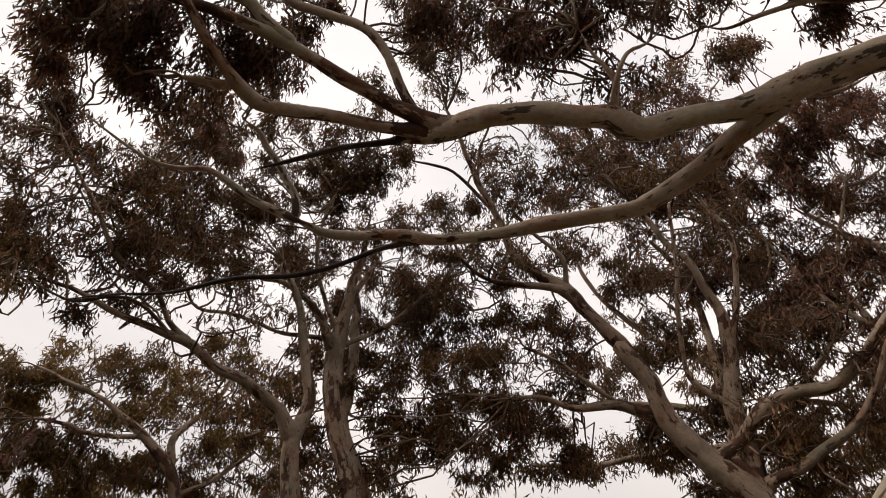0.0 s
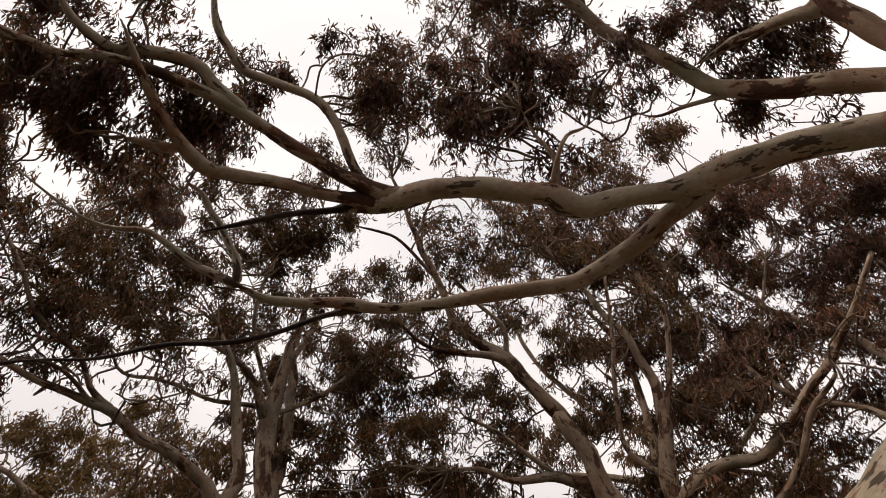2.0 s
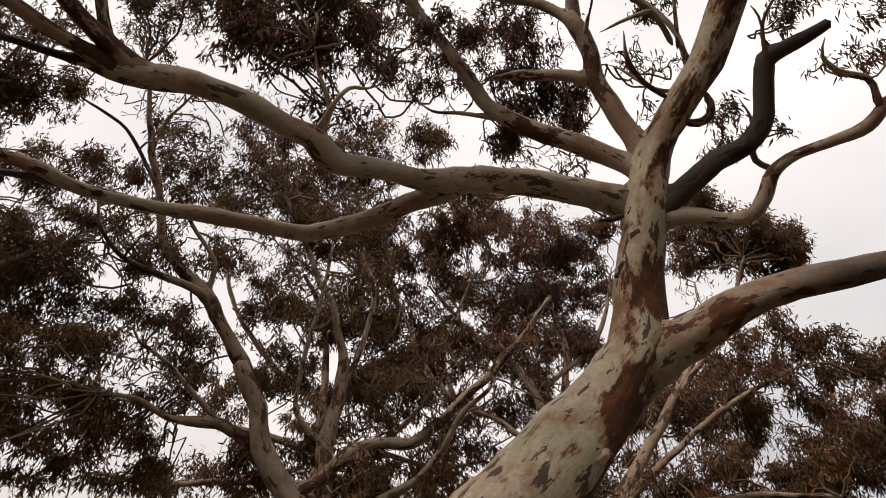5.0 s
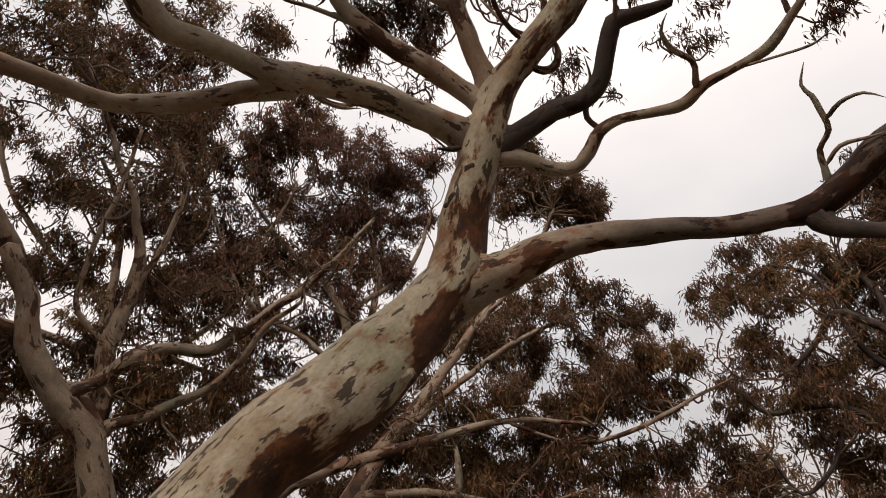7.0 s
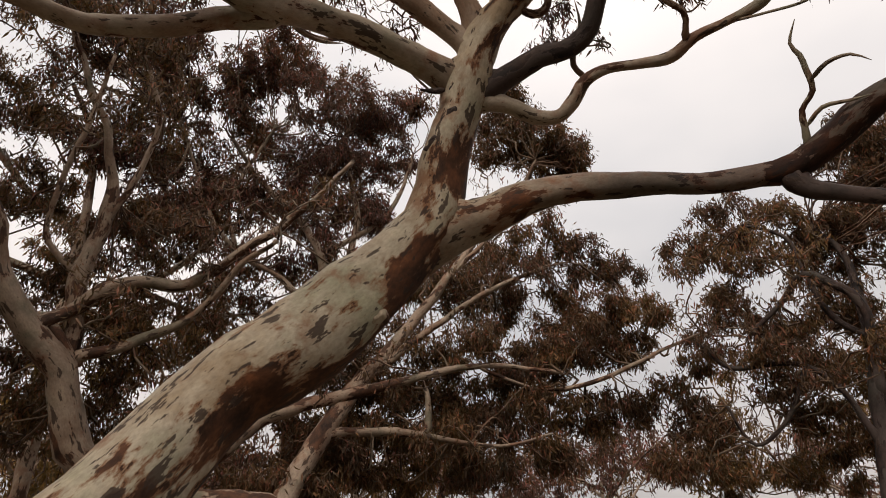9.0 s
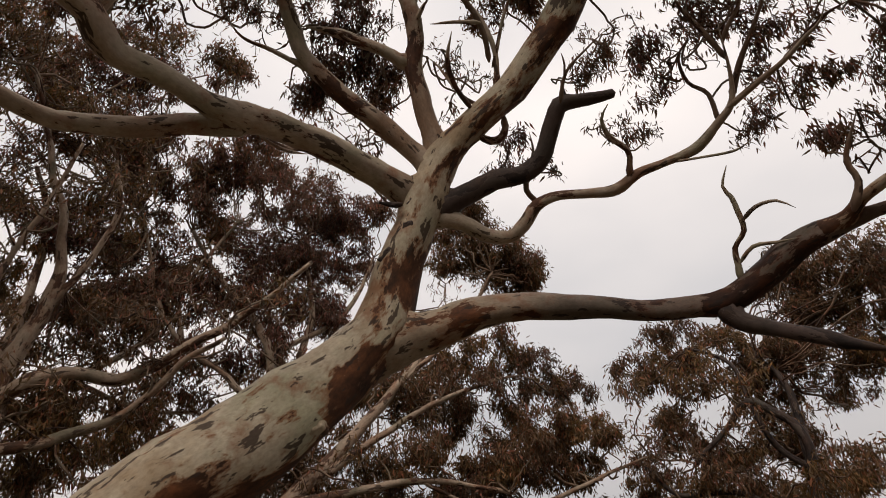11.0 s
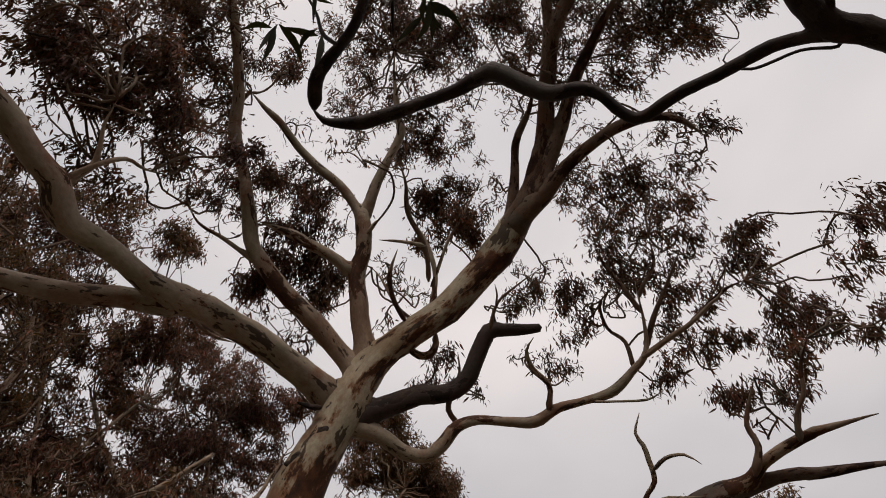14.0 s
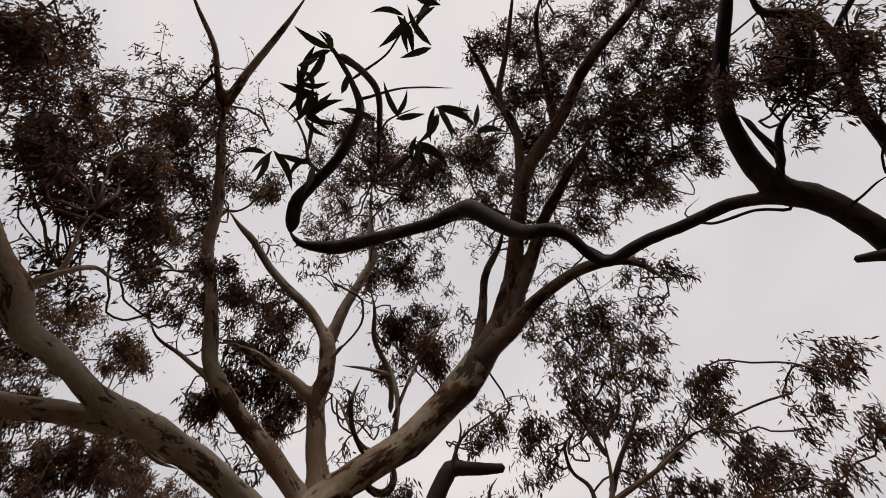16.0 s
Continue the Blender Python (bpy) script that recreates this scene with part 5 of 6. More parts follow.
crown(twin_gum, (-2.737, 8.884, 9.37, 0.64, 0.53), (-2.008, 11.283, 9.698, 0.62, 0.62), (-0.914, 10.183, 7.766, 0.64, 0.32), (-3.529, 9.033, 7.123, 0.67, 0.38), (-0.385, 10.505, 6.345, 0.4, 0.6), (-2.007, 9.173, 10.131, 0.45, 0.56), leafy=0.07)
shoots(twin_gum, 16)
slender_gum = gum_tree("gum_tree", "slender gum with a long side limb and drooping dark foliage", dull_bark, twig_bark, far_leaf, (0.12, 0.024))
limb(slender_gum, "trunk", (-1.84, 8.58, -0.15, 0.183), (-1.84, 8.58, 0.3, 0.149), (-1.954, 8.556, 1.689, 0.132), (-2.001, 8.538, 3.553, 0.122), (-2.104, 8.534, 4.119, 0.12), (-2.165, 8.491, 4.645, 0.116), (-2.044, 8.479, 5.141, 0.096), (-2.175, 8.362, 5.697, 0.082), (-2.297, 8.205, 6.272, 0.067), (-2.449, 8.026, 6.757, 0.047), (-2.722, 7.796, 7.22, 0.03))
limb(slender_gum, "limb", (-2.155, 8.501, 4.564, 0.105), (-2.377, 8.245, 4.977, 0.093), (-2.802, 7.955, 5.238, 0.077), (-3.196, 7.748, 5.286, 0.076), (-3.518, 7.47, 5.486, 0.068), (-3.901, 7.223, 5.514, 0.052), (-4.333, 6.894, 5.582, 0.043), (-4.713, 6.555, 5.64, 0.031), (-5.113, 6.167, 5.687, 0.02))
limb(slender_gum, "branch", (-3.488, 7.491, 5.476, 0.052), (-3.841, 7.212, 5.686, 0.037), (-3.961, 7.006, 5.948, 0.037), (-4.303, 6.698, 6.117, 0.037), (-4.543, 6.39, 6.337, 0.033), (-4.672, 6.073, 6.639, 0.029), (-4.851, 5.725, 6.888, 0.021), (-5.009, 5.327, 7.168, 0.014))
limb(slender_gum, "branch", (-3.78, 7.305, 5.505, 0.037), (-3.78, 7.295, 5.515, 0.03), (-4.081, 6.886, 5.725, 0.025), (-4.352, 6.661, 5.693, 0.025), (-4.672, 6.477, 5.468, 0.017), (-4.991, 6.1, 5.486, 0.013))
fillet(slender_gum)
crown(slender_gum, (-5.58, 4.944, 8.229, 0.55, 0.44), (-5.736, 5.532, 7.736, 0.59, 0.48), (-5.963, 6.279, 7.242, 0.65, 0.58), (-5.422, 6.696, 6.623, 0.65, 0.5), (-5.175, 6.437, 5.666, 0.52, 0.28), (-4.575, 6.385, 7.658, 0.6, 0.44))
crown(slender_gum, (-4.361, 7.534, 7.873, 0.67, 0.58), (-4.296, 7.015, 6.642, 0.59, 0.43), (-5.172, 6.641, 7.422, 0.56, 0.48), (-5.328, 5.97, 7.741, 0.46, 0.39), (-4.667, 6.861, 6.306, 0.45, 0.38), (-4.207, 7.24, 8.933, 0.55, 0.42))
crown(slender_gum, (-5.596, 6.125, 6.147, 0.42, 0.42), (-6.041, 5.021, 7.167, 0.54, 0.47), (-6.107, 5.986, 6.183, 0.55, 0.48))
crown(slender_gum, (-4.686, 6.627, 6.609, 0.45, 0.45), (-4.67, 8.525, 6.942, 0.55, 0.36), (-5.04, 7.104, 5.627, 0.44, 0.22), (-3.252, 8.517, 5.811, 0.42, 0.34), leafy=0.07)
shoots(slender_gum, 16)
forked_gum = gum_tree("gum_tree", "forked gum with several winding pale stems and clumped foliage", dull_bark, twig_bark, far_leaf, (0.13, 0.028), per=42, tufts=1)
limb(forked_gum, "trunk", (4.88, 8.69, -0.15, 0.341), (4.88, 8.69, 0.3, 0.277), (5.089, 8.902, 1.511, 0.245), (4.989, 8.857, 2.924, 0.227), (4.767, 8.896, 3.381, 0.216), (4.551, 8.896, 3.844, 0.211), (4.324, 8.865, 4.345, 0.206), (3.851, 8.927, 4.775, 0.179), (3.237, 8.903, 5.448, 0.158), (3.05, 8.739, 5.956, 0.136), (2.817, 8.681, 6.239, 0.132), (2.584, 8.613, 6.512, 0.111))
limb(forked_gum, "limb", (3.05, 8.739, 5.956, 0.122), (3.121, 8.937, 6.058, 0.139), (2.908, 8.949, 6.372, 0.136), (3.171, 9.106, 6.14, 0.141), (2.735, 9.09, 6.788, 0.136), (2.284, 9.057, 7.359, 0.119), (1.878, 9.027, 7.785, 0.12), (1.362, 9.049, 8.112, 0.093), (1.012, 8.96, 8.491, 0.079), (0.634, 8.695, 9.122, 0.07), (0.217, 8.349, 9.794, 0.056), (-0.057, 8.025, 10.315, 0.042), (-0.37, 7.682, 10.796, 0.028))
limb(forked_gum, "limb", (4.359, 8.868, 4.248, 0.144), (4.369, 9.008, 4.271, 0.115), (4.377, 8.974, 4.621, 0.141), (4.369, 8.904, 5.196, 0.146), (4.283, 8.849, 5.695, 0.15), (4.31, 8.682, 6.304, 0.119), (4.257, 8.507, 6.924, 0.094), (3.945, 8.329, 7.722, 0.068), (3.452, 8.226, 8.423, 0.049), (3.067, 8.116, 8.928, 0.04), (2.56, 7.964, 9.504, 0.03))
limb(forked_gum, "limb", (3.808, 8.926, 4.813, 0.106), (4.285, 8.723, 5.211, 0.085), (4.445, 8.526, 5.427, 0.111), (4.771, 8.248, 5.604, 0.095), (5.264, 7.883, 5.643, 0.095), (5.535, 7.511, 5.904, 0.087), (5.802, 6.964, 6.321, 0.07), (5.999, 6.48, 6.66, 0.062), (6.144, 5.926, 7.058, 0.044), (6.209, 5.414, 7.427, 0.031))
limb(forked_gum, "branch", (3.991, 8.851, 4.963, 0.088), (4.454, 8.839, 4.493, 0.086), (4.514, 8.766, 4.551, 0.086), (4.859, 8.418, 4.726, 0.08), (5.221, 7.955, 4.975, 0.065), (5.466, 7.458, 5.35, 0.049), (5.544, 6.909, 5.853, 0.046), (5.721, 6.417, 6.132, 0.029))
limb(forked_gum, "branch", (3.09, 8.858, 6.017, 0.116), (3.352, 9.064, 5.442, 0.093), (3.026, 9.029, 5.562, 0.092), (2.533, 8.992, 5.679, 0.083), (1.876, 9.027, 5.594, 0.048), (1.333, 8.928, 5.702, 0.035), (0.888, 8.903, 5.633, 0.023))
limb(forked_gum, "branch", (2.574, 8.992, 5.69, 0.057), (2.102, 8.852, 5.937, 0.045), (1.58, 8.662, 6.196, 0.036), (1.093, 8.534, 6.329, 0.024))
limb(forked_gum, "branch", (1.951, 9.029, 7.706, 0.092), (1.982, 9.009, 7.716, 0.074), (1.611, 8.956, 7.772, 0.068), (1.097, 8.922, 7.757, 0.062), (0.594, 8.859, 7.744, 0.043), (0.144, 8.631, 7.922, 0.03), (-0.119, 8.282, 8.213, 0.021))
limb(forked_gum, "branch", (1.899, 9.028, 7.765, 0.07), (1.92, 9.007, 7.795, 0.056), (1.805, 8.726, 8.284, 0.047), (1.29, 8.556, 8.652, 0.037), (0.891, 8.367, 8.991, 0.028))
limb(forked_gum, "branch", (0.583, 8.664, 9.192, 0.043), (-0.068, 8.239, 9.643, 0.032), (-0.536, 8.102, 9.742, 0.027), (-0.943, 8.028, 9.771, 0.017))
limb(forked_gum, "branch", (0.267, 8.391, 9.714, 0.041), (0.278, 8.381, 9.724, 0.033), (0.28, 7.942, 10.034, 0.028), (0.403, 7.627, 10.243, 0.023), (0.486, 7.403, 10.372, 0.014))
limb(forked_gum, "branch", (4.284, 8.605, 6.569, 0.069), (4.326, 8.575, 6.569, 0.055), (4.415, 8.135, 7.347, 0.047), (4.343, 7.75, 8.027, 0.039), (3.903, 7.518, 8.668, 0.029))
limb(forked_gum, "branch", (4.283, 8.849, 5.695, 0.061), (3.721, 8.925, 6.228, 0.045), (3.6, 8.52, 7.243, 0.042), (3.571, 8.155, 7.935, 0.038), (3.44, 7.699, 8.697, 0.029))
fillet(forked_gum)
crown(forked_gum, (-0.242, 8.321, 8.897, 0.47, 0.41), (0.918, 8.694, 10.49, 0.66, 0.46), (1.725, 8.997, 10.071, 0.88, 0.53), (2.938, 9.141, 10.756, 0.91, 0.55), (3.546, 7.668, 9.356, 0.62, 0.53), (2.004, 8.114, 10.045, 0.72, 0.46))
crown(forked_gum, (3.848, 7.434, 11.03, 0.62, 0.33), (0.642, 9.348, 8.591, 0.52, 0.4), (1.831, 9.393, 8.719, 0.58, 0.4), (3.183, 9.371, 8.411, 0.46, 0.33), (2.112, 9.357, 6.819, 0.56, 0.39), (3.722, 9.933, 7.369, 0.55, 0.55))
crown(forked_gum, (4.728, 8.453, 8.477, 0.63, 0.53), (4.239, 7.664, 8.891, 0.7, 0.45), (1.462, 10.078, 7.876, 0.63, 0.4), (5.322, 8.192, 6.813, 0.41, 0.27), (4.847, 8.706, 6.865, 0.34, 0.28), (4.464, 6.166, 10.806, 0.37, 0.37))
crown(forked_gum, (-0.934, 6.875, 13.026, 0.68, 0.55), (-1.27, 7.011, 11.896, 0.48, 0.41), (-0.296, 7.057, 12.065, 0.6, 0.55), (-0.198, 7.806, 11.88, 0.51, 0.36), (-0.96, 7.924, 12.935, 0.48, 0.42), (0.452, 9.077, 6.494, 0.54, 0.44))
crown(forked_gum, (0.948, 9.345, 5.676, 0.48, 0.42), (0.835, 9.631, 5.091, 0.57, 0.42), (1.639, 10.353, 5.804, 0.46, 0.36), (2.238, 11.059, 5.316, 0.59, 0.39), (-0.175, 9.355, 6.236, 0.46, 0.37), (0.885, 9.842, 8.644, 0.47, 0.27))
crown(forked_gum, (3.07, 9.475, 8.251, 0.49, 0.39), (2.171, 9.946, 7.003, 0.52, 0.42), (3.306, 9.142, 6.798, 0.45, 0.39), (0.594, 9.503, 6.244, 0.47, 0.39), (1.01, 9.528, 5.496, 0.51, 0.35), (0.107, 10.432, 6.138, 0.49, 0.32))
crown(forked_gum, (5.093, 8.983, 6.981, 0.38, 0.28), (1.723, 11.082, 5.339, 0.67, 0.34), (0.593, 10.36, 4.855, 0.53, 0.3), (1.924, 10.544, 6.542, 0.47, 0.33), (3.138, 9.691, 5.158, 0.43, 0.34), (4.052, 9.559, 7.459, 0.41, 0.51))
crown(forked_gum, (4.785, 8.744, 5.152, 0.54, 0.34), (6.094, 9.857, 6.2, 0.56, 0.42), (5.309, 9.178, 4.698, 0.63, 0.39), (5.697, 8.293, 4.957, 0.48, 0.32), (3.571, 9.91, 7.028, 0.43, 0.37), (5.371, 9.574, 5.42, 0.59, 0.44))
crown(forked_gum, (5.552, 8.904, 4.46, 0.64, 0.41), (3.87, 9.745, 5.198, 0.31, 0.41), (4.84, 10.565, 4.338, 0.43, 0.43), (3.567, 9.732, 5.622, 0.41, 0.41), (4.136, 9.598, 5.781, 0.43, 0.38), (4.277, 9.788, 4.02, 0.47, 0.39))
crown(forked_gum, (5.368, 9.757, 3.728, 0.5, 0.33), (4.693, 10.645, 3.61, 0.49, 0.33), (4.505, 9.102, 5.958, 0.48, 0.36), (5.324, 9.118, 6.335, 0.53, 0.35), (6.119, 8.653, 5.784, 0.53, 0.35), (4.994, 8.797, 4.764, 0.45, 0.34))
crown(forked_gum, (-3.257, 9.563, 5.537, 0.45, 0.36), (-2.702, 9.968, 6.056, 0.43, 0.38), (-1.787, 9.959, 4.666, 0.44, 0.35))
crown(forked_gum, (-0.456, 8.507, 10.86, 0.59, 0.39), (0.391, 7.941, 10.737, 0.39, 0.39), (0.294, 9.321, 8.257, 0.45, 0.36), (1.68, 9.199, 6.481, 0.51, 0.34), (5.435, 9.523, 6.974, 0.63, 0.42), (7.03, 7.259, 7.622, 0.61, 0.51), leafy=0.07)
crown(forked_gum, (3.673, 8.978, 7.975, 0.5, 0.6), (4.114, 8.746, 9.052, 0.43, 0.75), (0.232, 10.127, 5.685, 0.48, 0.4), (4.015, 8.895, 8.635, 0.6, 0.6), (3.253, 8.714, 8.686, 0.5, 0.4), (6.15, 10.14, 6.894, 0.59, 0.4), leafy=0.07)
crown(forked_gum, (5.052, 9.062, 7.526, 0.38, 0.48), leafy=0.07)
shoots(forked_gum, 26)
shady_gum = gum_tree("gum_tree", "shady gum with thin stems under a dense dark crown", dull_bark, twig_bark, near_leaf, (0.15, 0.034), sprays=21, per=54)
limb(shady_gum, "trunk", (8.95, 9.61, -0.15, 0.219), (8.95, 9.61, 0.3, 0.178), (9.315, 9.655, 2.361, 0.158), (9.344, 9.561, 4.651, 0.146), (9.614, 9.452, 5.835, 0.143), (9.731, 9.32, 7.108, 0.126), (9.71, 9.209, 8.176, 0.104), (9.182, 9.535, 9.271, 0.08), (8.484, 10.08, 10.081, 0.061), (7.711, 10.4, 11.113, 0.048))
limb(shady_gum, "limb", (9.739, 9.307, 7.237, 0.102), (10.197, 8.934, 8.28, 0.086), (10.308, 8.723, 9.478, 0.076), (10.055, 8.745, 10.691, 0.057), (9.763, 8.742, 11.755, 0.043))
limb(shady_gum, "limb", (9.714, 9.343, 6.95, 0.094), (9.683, 9.354, 6.97, 0.075), (8.903, 9.817, 7.789, 0.069), (8.139, 10.346, 8.22, 0.062), (7.344, 10.535, 9.077, 0.05), (6.775, 10.419, 9.933, 0.037), (6.231, 10.304, 10.632, 0.031))
limb(shady_gum, "branch", (9.605, 9.269, 8.385, 0.082), (9.664, 9.196, 8.453, 0.065), (10.734, 8.339, 9.531, 0.063), (11.032, 7.838, 10.487, 0.05), (11.067, 7.498, 11.417, 0.037))
limb(shady_gum, "branch", (8.139, 10.346, 8.22, 0.056), (7.701, 10.207, 9.125, 0.044), (7.694, 9.621, 10.098, 0.038), (7.753, 9.049, 10.825, 0.026))
fillet(shady_gum)
crown(shady_gum, (7.322, 9.27, 12.338, 0.85, 0.68), (8.471, 8.844, 12.06, 1, 0.64), (9.983, 8.641, 12.69, 1.06, 0.68), (11.009, 7.925, 12.721, 0.84, 0.64), (7.069, 11.354, 10.991, 0.94, 0.79), (8.34, 10.956, 11.672, 1.14, 0.83))
crown(shady_gum, (9.957, 10.781, 12.266, 1.2, 0.88), (10.586, 9.418, 11.54, 1.14, 0.73), (11.317, 8.446, 11.475, 0.67, 0.71), (6.099, 11.378, 12.227, 0.71, 0.86), (6.019, 11.794, 10.469, 0.81, 0.67), (7.637, 11.599, 10.156, 0.93, 0.54))
crown(shady_gum, (8.707, 11.055, 10.445, 0.85, 0.56), (7.083, 10.408, 12.063, 0.73, 0.73), (7.359, 8.398, 12.455, 0.69, 0.35), (5.134, 11.562, 12.46, 0.66, 0.59), (9.386, 9.632, 9.959, 0.83, 0.55), (10.609, 8.872, 9.869, 0.69, 0.49))
crown(shady_gum, (6.915, 11.435, 9.037, 0.6, 0.4), (10.193, 9.934, 9.442, 0.63, 0.49), (4.81, 10.233, 13.043, 0.85, 0.49), (5.469, 10.156, 12.577, 0.85, 0.56), (8.261, 10.745, 9.505, 0.9, 0.64), (10.427, 11.382, 10.541, 1.05, 0.67))
crown(shady_gum, (7.36, 11.192, 9.434, 0.75, 0.62), (10.122, 10.153, 11.392, 1.19, 0.67), (10.5, 9.092, 12.381, 0.92, 0.69), (6.787, 12.012, 8.807, 0.72, 0.6), (8.711, 10.863, 7.967, 0.92, 0.47), (9.607, 9.991, 8.479, 0.77, 0.49))
crown(shady_gum, (11.106, 9.609, 10.352, 0.74, 0.59), (5.55, 12.234, 10.191, 0.72, 0.6), (6.345, 11.307, 9.911, 0.73, 0.61), (8.284, 9.726, 13.833, 1.04, 0.57), (7.592, 9.689, 12.146, 0.81, 0.56), (9.795, 9.45, 13.827, 0.94, 0.66))
crown(shady_gum, (10.64, 8.134, 12.913, 0.92, 0.58), (3.565, 10.635, 13.023, 0.84, 0.46), (4.385, 10.084, 13.848, 1.03, 0.49), (5.121, 9.247, 13.461, 0.58, 0.45), (2.577, 10.129, 13.097, 0.57, 0.43), (6.255, 8.718, 14.058, 0.58, 0.33))
crown(shady_gum, (4.049, 10.963, 12.498, 0.84, 0.36), (5.758, 10.537, 11.587, 0.76, 0.63), (4.373, 11.676, 11.707, 0.68, 0.55), (2.987, 11.459, 12.257, 0.87, 0.52), (4.369, 11.413, 13.303, 0.97, 0.52), (4.27, 12.267, 10.504, 0.66, 0.45))
crown(shady_gum, (5.699, 9.809, 12.135, 0.56, 0.44))
crown(shady_gum, (10.19, 9.45, 9.472, 1.4, 0.84), (8.509, 10.541, 8.77, 1.04, 0.78), (7.467, 11.525, 9.837, 0.79, 0.79), (12.914, 6.282, 11.049, 0.76, 0.91), (11.376, 8.971, 11.096, 0.61, 0.91), (6.855, 12.368, 8.497, 0.76, 0.76), leafy=0.07)
crown(shady_gum, (10.128, 10.44, 8.659, 1.12, 0.42), leafy=0.07)
shoots(shady_gum, 16)
low_gum = gum_tree("gum_tree", "low spreading gum with bare pale lower branches and a domed crown", dull_bark, twig_bark, far_leaf, (0.13, 0.027), sprays=29, per=58)
limb(low_gum, "trunk", (5.97, 6.54, -0.15, 0.226), (5.97, 6.54, 0.3, 0.183), (6.282, 6.725, 1.172, 0.162), (6.345, 6.697, 2.347, 0.15), (6.613, 6.753, 2.775, 0.151), (6.9, 6.759, 3.21, 0.151), (7.325, 6.696, 3.812, 0.144), (7.908, 6.463, 4.597, 0.127), (8.48, 6.133, 5.402, 0.107), (9.011, 5.672, 6.325, 0.082), (9.45, 5.137, 7.268, 0.059), (9.617, 4.735, 8.228, 0.044))
limb(low_gum, "limb", (6.444, 6.718, 2.506, 0.136), (6.251, 6.739, 2.608, 0.123), (5.634, 7.653, 2.731, 0.12), (6.033, 7.477, 3.346, 0.116), (6.458, 7.23, 3.782, 0.113), (7.079, 6.824, 4.045, 0.101), (7.779, 6.294, 4.304, 0.088), (8.456, 5.663, 4.561, 0.064), (9.112, 4.952, 4.715, 0.047), (10.003, 3.917, 4.595, 0.033))
limb(low_gum, "branch", (7.128, 6.712, 3.505, 0.085), (7.407, 6.529, 3.617, 0.067), (7.938, 6.191, 3.663, 0.069), (8.468, 5.813, 3.646, 0.07), (8.556, 5.731, 3.903, 0.058), (8.561, 5.757, 4.373, 0.041))
limb(low_gum, "branch", (8.418, 5.835, 3.638, 0.055), (9.074, 5.144, 3.459, 0.035), (9.379, 4.741, 3.423, 0.027), (9.739, 4.148, 3.58, 0.018))
limb(low_gum, "branch", (7.908, 6.463, 4.597, 0.091), (7.938, 6.432, 4.596, 0.073), (8.7, 5.804, 5.392, 0.063), (9.214, 5.261, 5.943, 0.05), (9.698, 4.672, 6.395, 0.041), (10.242, 3.953, 6.742, 0.032))
limb(low_gum, "branch", (9.04, 5.64, 6.384, 0.064), (9.07, 5.649, 6.394, 0.052), (9.477, 4.843, 7.311, 0.043), (9.663, 4.14, 8.154, 0.038), (9.663, 3.711, 8.765, 0.027))
limb(low_gum, "branch", (9.112, 4.952, 4.715, 0.041), (9.123, 4.963, 4.665, 0.033), (9.81, 4.274, 4.347, 0.028), (10.22, 3.623, 4.382, 0.038), (10.48, 3.083, 4.553, 0.038), (10.784, 2.246, 4.885, 0.028), (10.952, 1.68, 5.057, 0.019))
fillet(low_gum)
crown(low_gum, (10.099, 3.816, 9.717, 0.87, 0.49), (10.182, 3.183, 8.991, 0.53, 0.47), (10.033, 4.658, 10.605, 0.72, 0.44), (10.431, 3.559, 8.737, 0.66, 0.32), (9.905, 4.525, 9.473, 0.68, 0.42), (9.85, 3.744, 9.306, 0.65, 0.43))
crown(low_gum, (10.485, 3.284, 9.142, 0.44, 0.37), (9.327, 4.197, 10.038, 0.43, 0.32), (10.412, 4.311, 7.422, 0.76, 0.4), (11.223, 3.693, 7.309, 0.77, 0.41), (11.913, 3.153, 6.905, 0.66, 0.41), (10.541, 4.341, 6.61, 0.85, 0.5))
crown(low_gum, (10.754, 3.379, 5.837, 0.8, 0.47), (10.614, 5.369, 6.688, 0.66, 0.52), (10.95, 2.538, 5.578, 0.48, 0.46), (11.102, 4.247, 5.478, 0.73, 0.49), (9.514, 5.237, 5.381, 0.58, 0.46), (11.15, 3.447, 4.99, 0.59, 0.37))
crown(low_gum, (10.174, 6.194, 6.962, 0.79, 0.51), (10.741, 5.464, 6.289, 0.82, 0.49), (9.458, 6.432, 5.345, 0.75, 0.42), (10.719, 4.111, 5.267, 0.75, 0.45), (10.364, 5.513, 7.483, 0.69, 0.41), (8.497, 6.904, 4.895, 0.55, 0.35))
crown(low_gum, (10.32, 4.851, 4.902, 0.68, 0.37), (11.045, 3.302, 5.721, 0.61, 0.41), (10.554, 5.51, 4.63, 0.71, 0.4), (10.426, 4.362, 4.193, 0.76, 0.37), (10.004, 6.673, 4.84, 0.62, 0.48), (12.01, 4.223, 4.132, 0.62, 0.48))
crown(low_gum, (10.068, 5.104, 3.769, 0.66, 0.37), (9.641, 6.011, 3.652, 0.56, 0.37), (8.236, 6.642, 3.824, 0.5, 0.41), (10.476, 4.298, 3.246, 0.64, 0.38), (10.065, 5.39, 3.067, 0.66, 0.36), (9.116, 6.379, 3.099, 0.55, 0.35))
crown(low_gum, (7.804, 6.96, 3.13, 0.43, 0.34), (6.536, 7.056, 2.805, 0.46, 0.31), (7.795, 7.44, 3.524, 0.49, 0.4), (8.566, 7.165, 4.535, 0.54, 0.39), (8.436, 6.34, 3.634, 0.49, 0.4), (7.2, 6.839, 2.753, 0.48, 0.28))
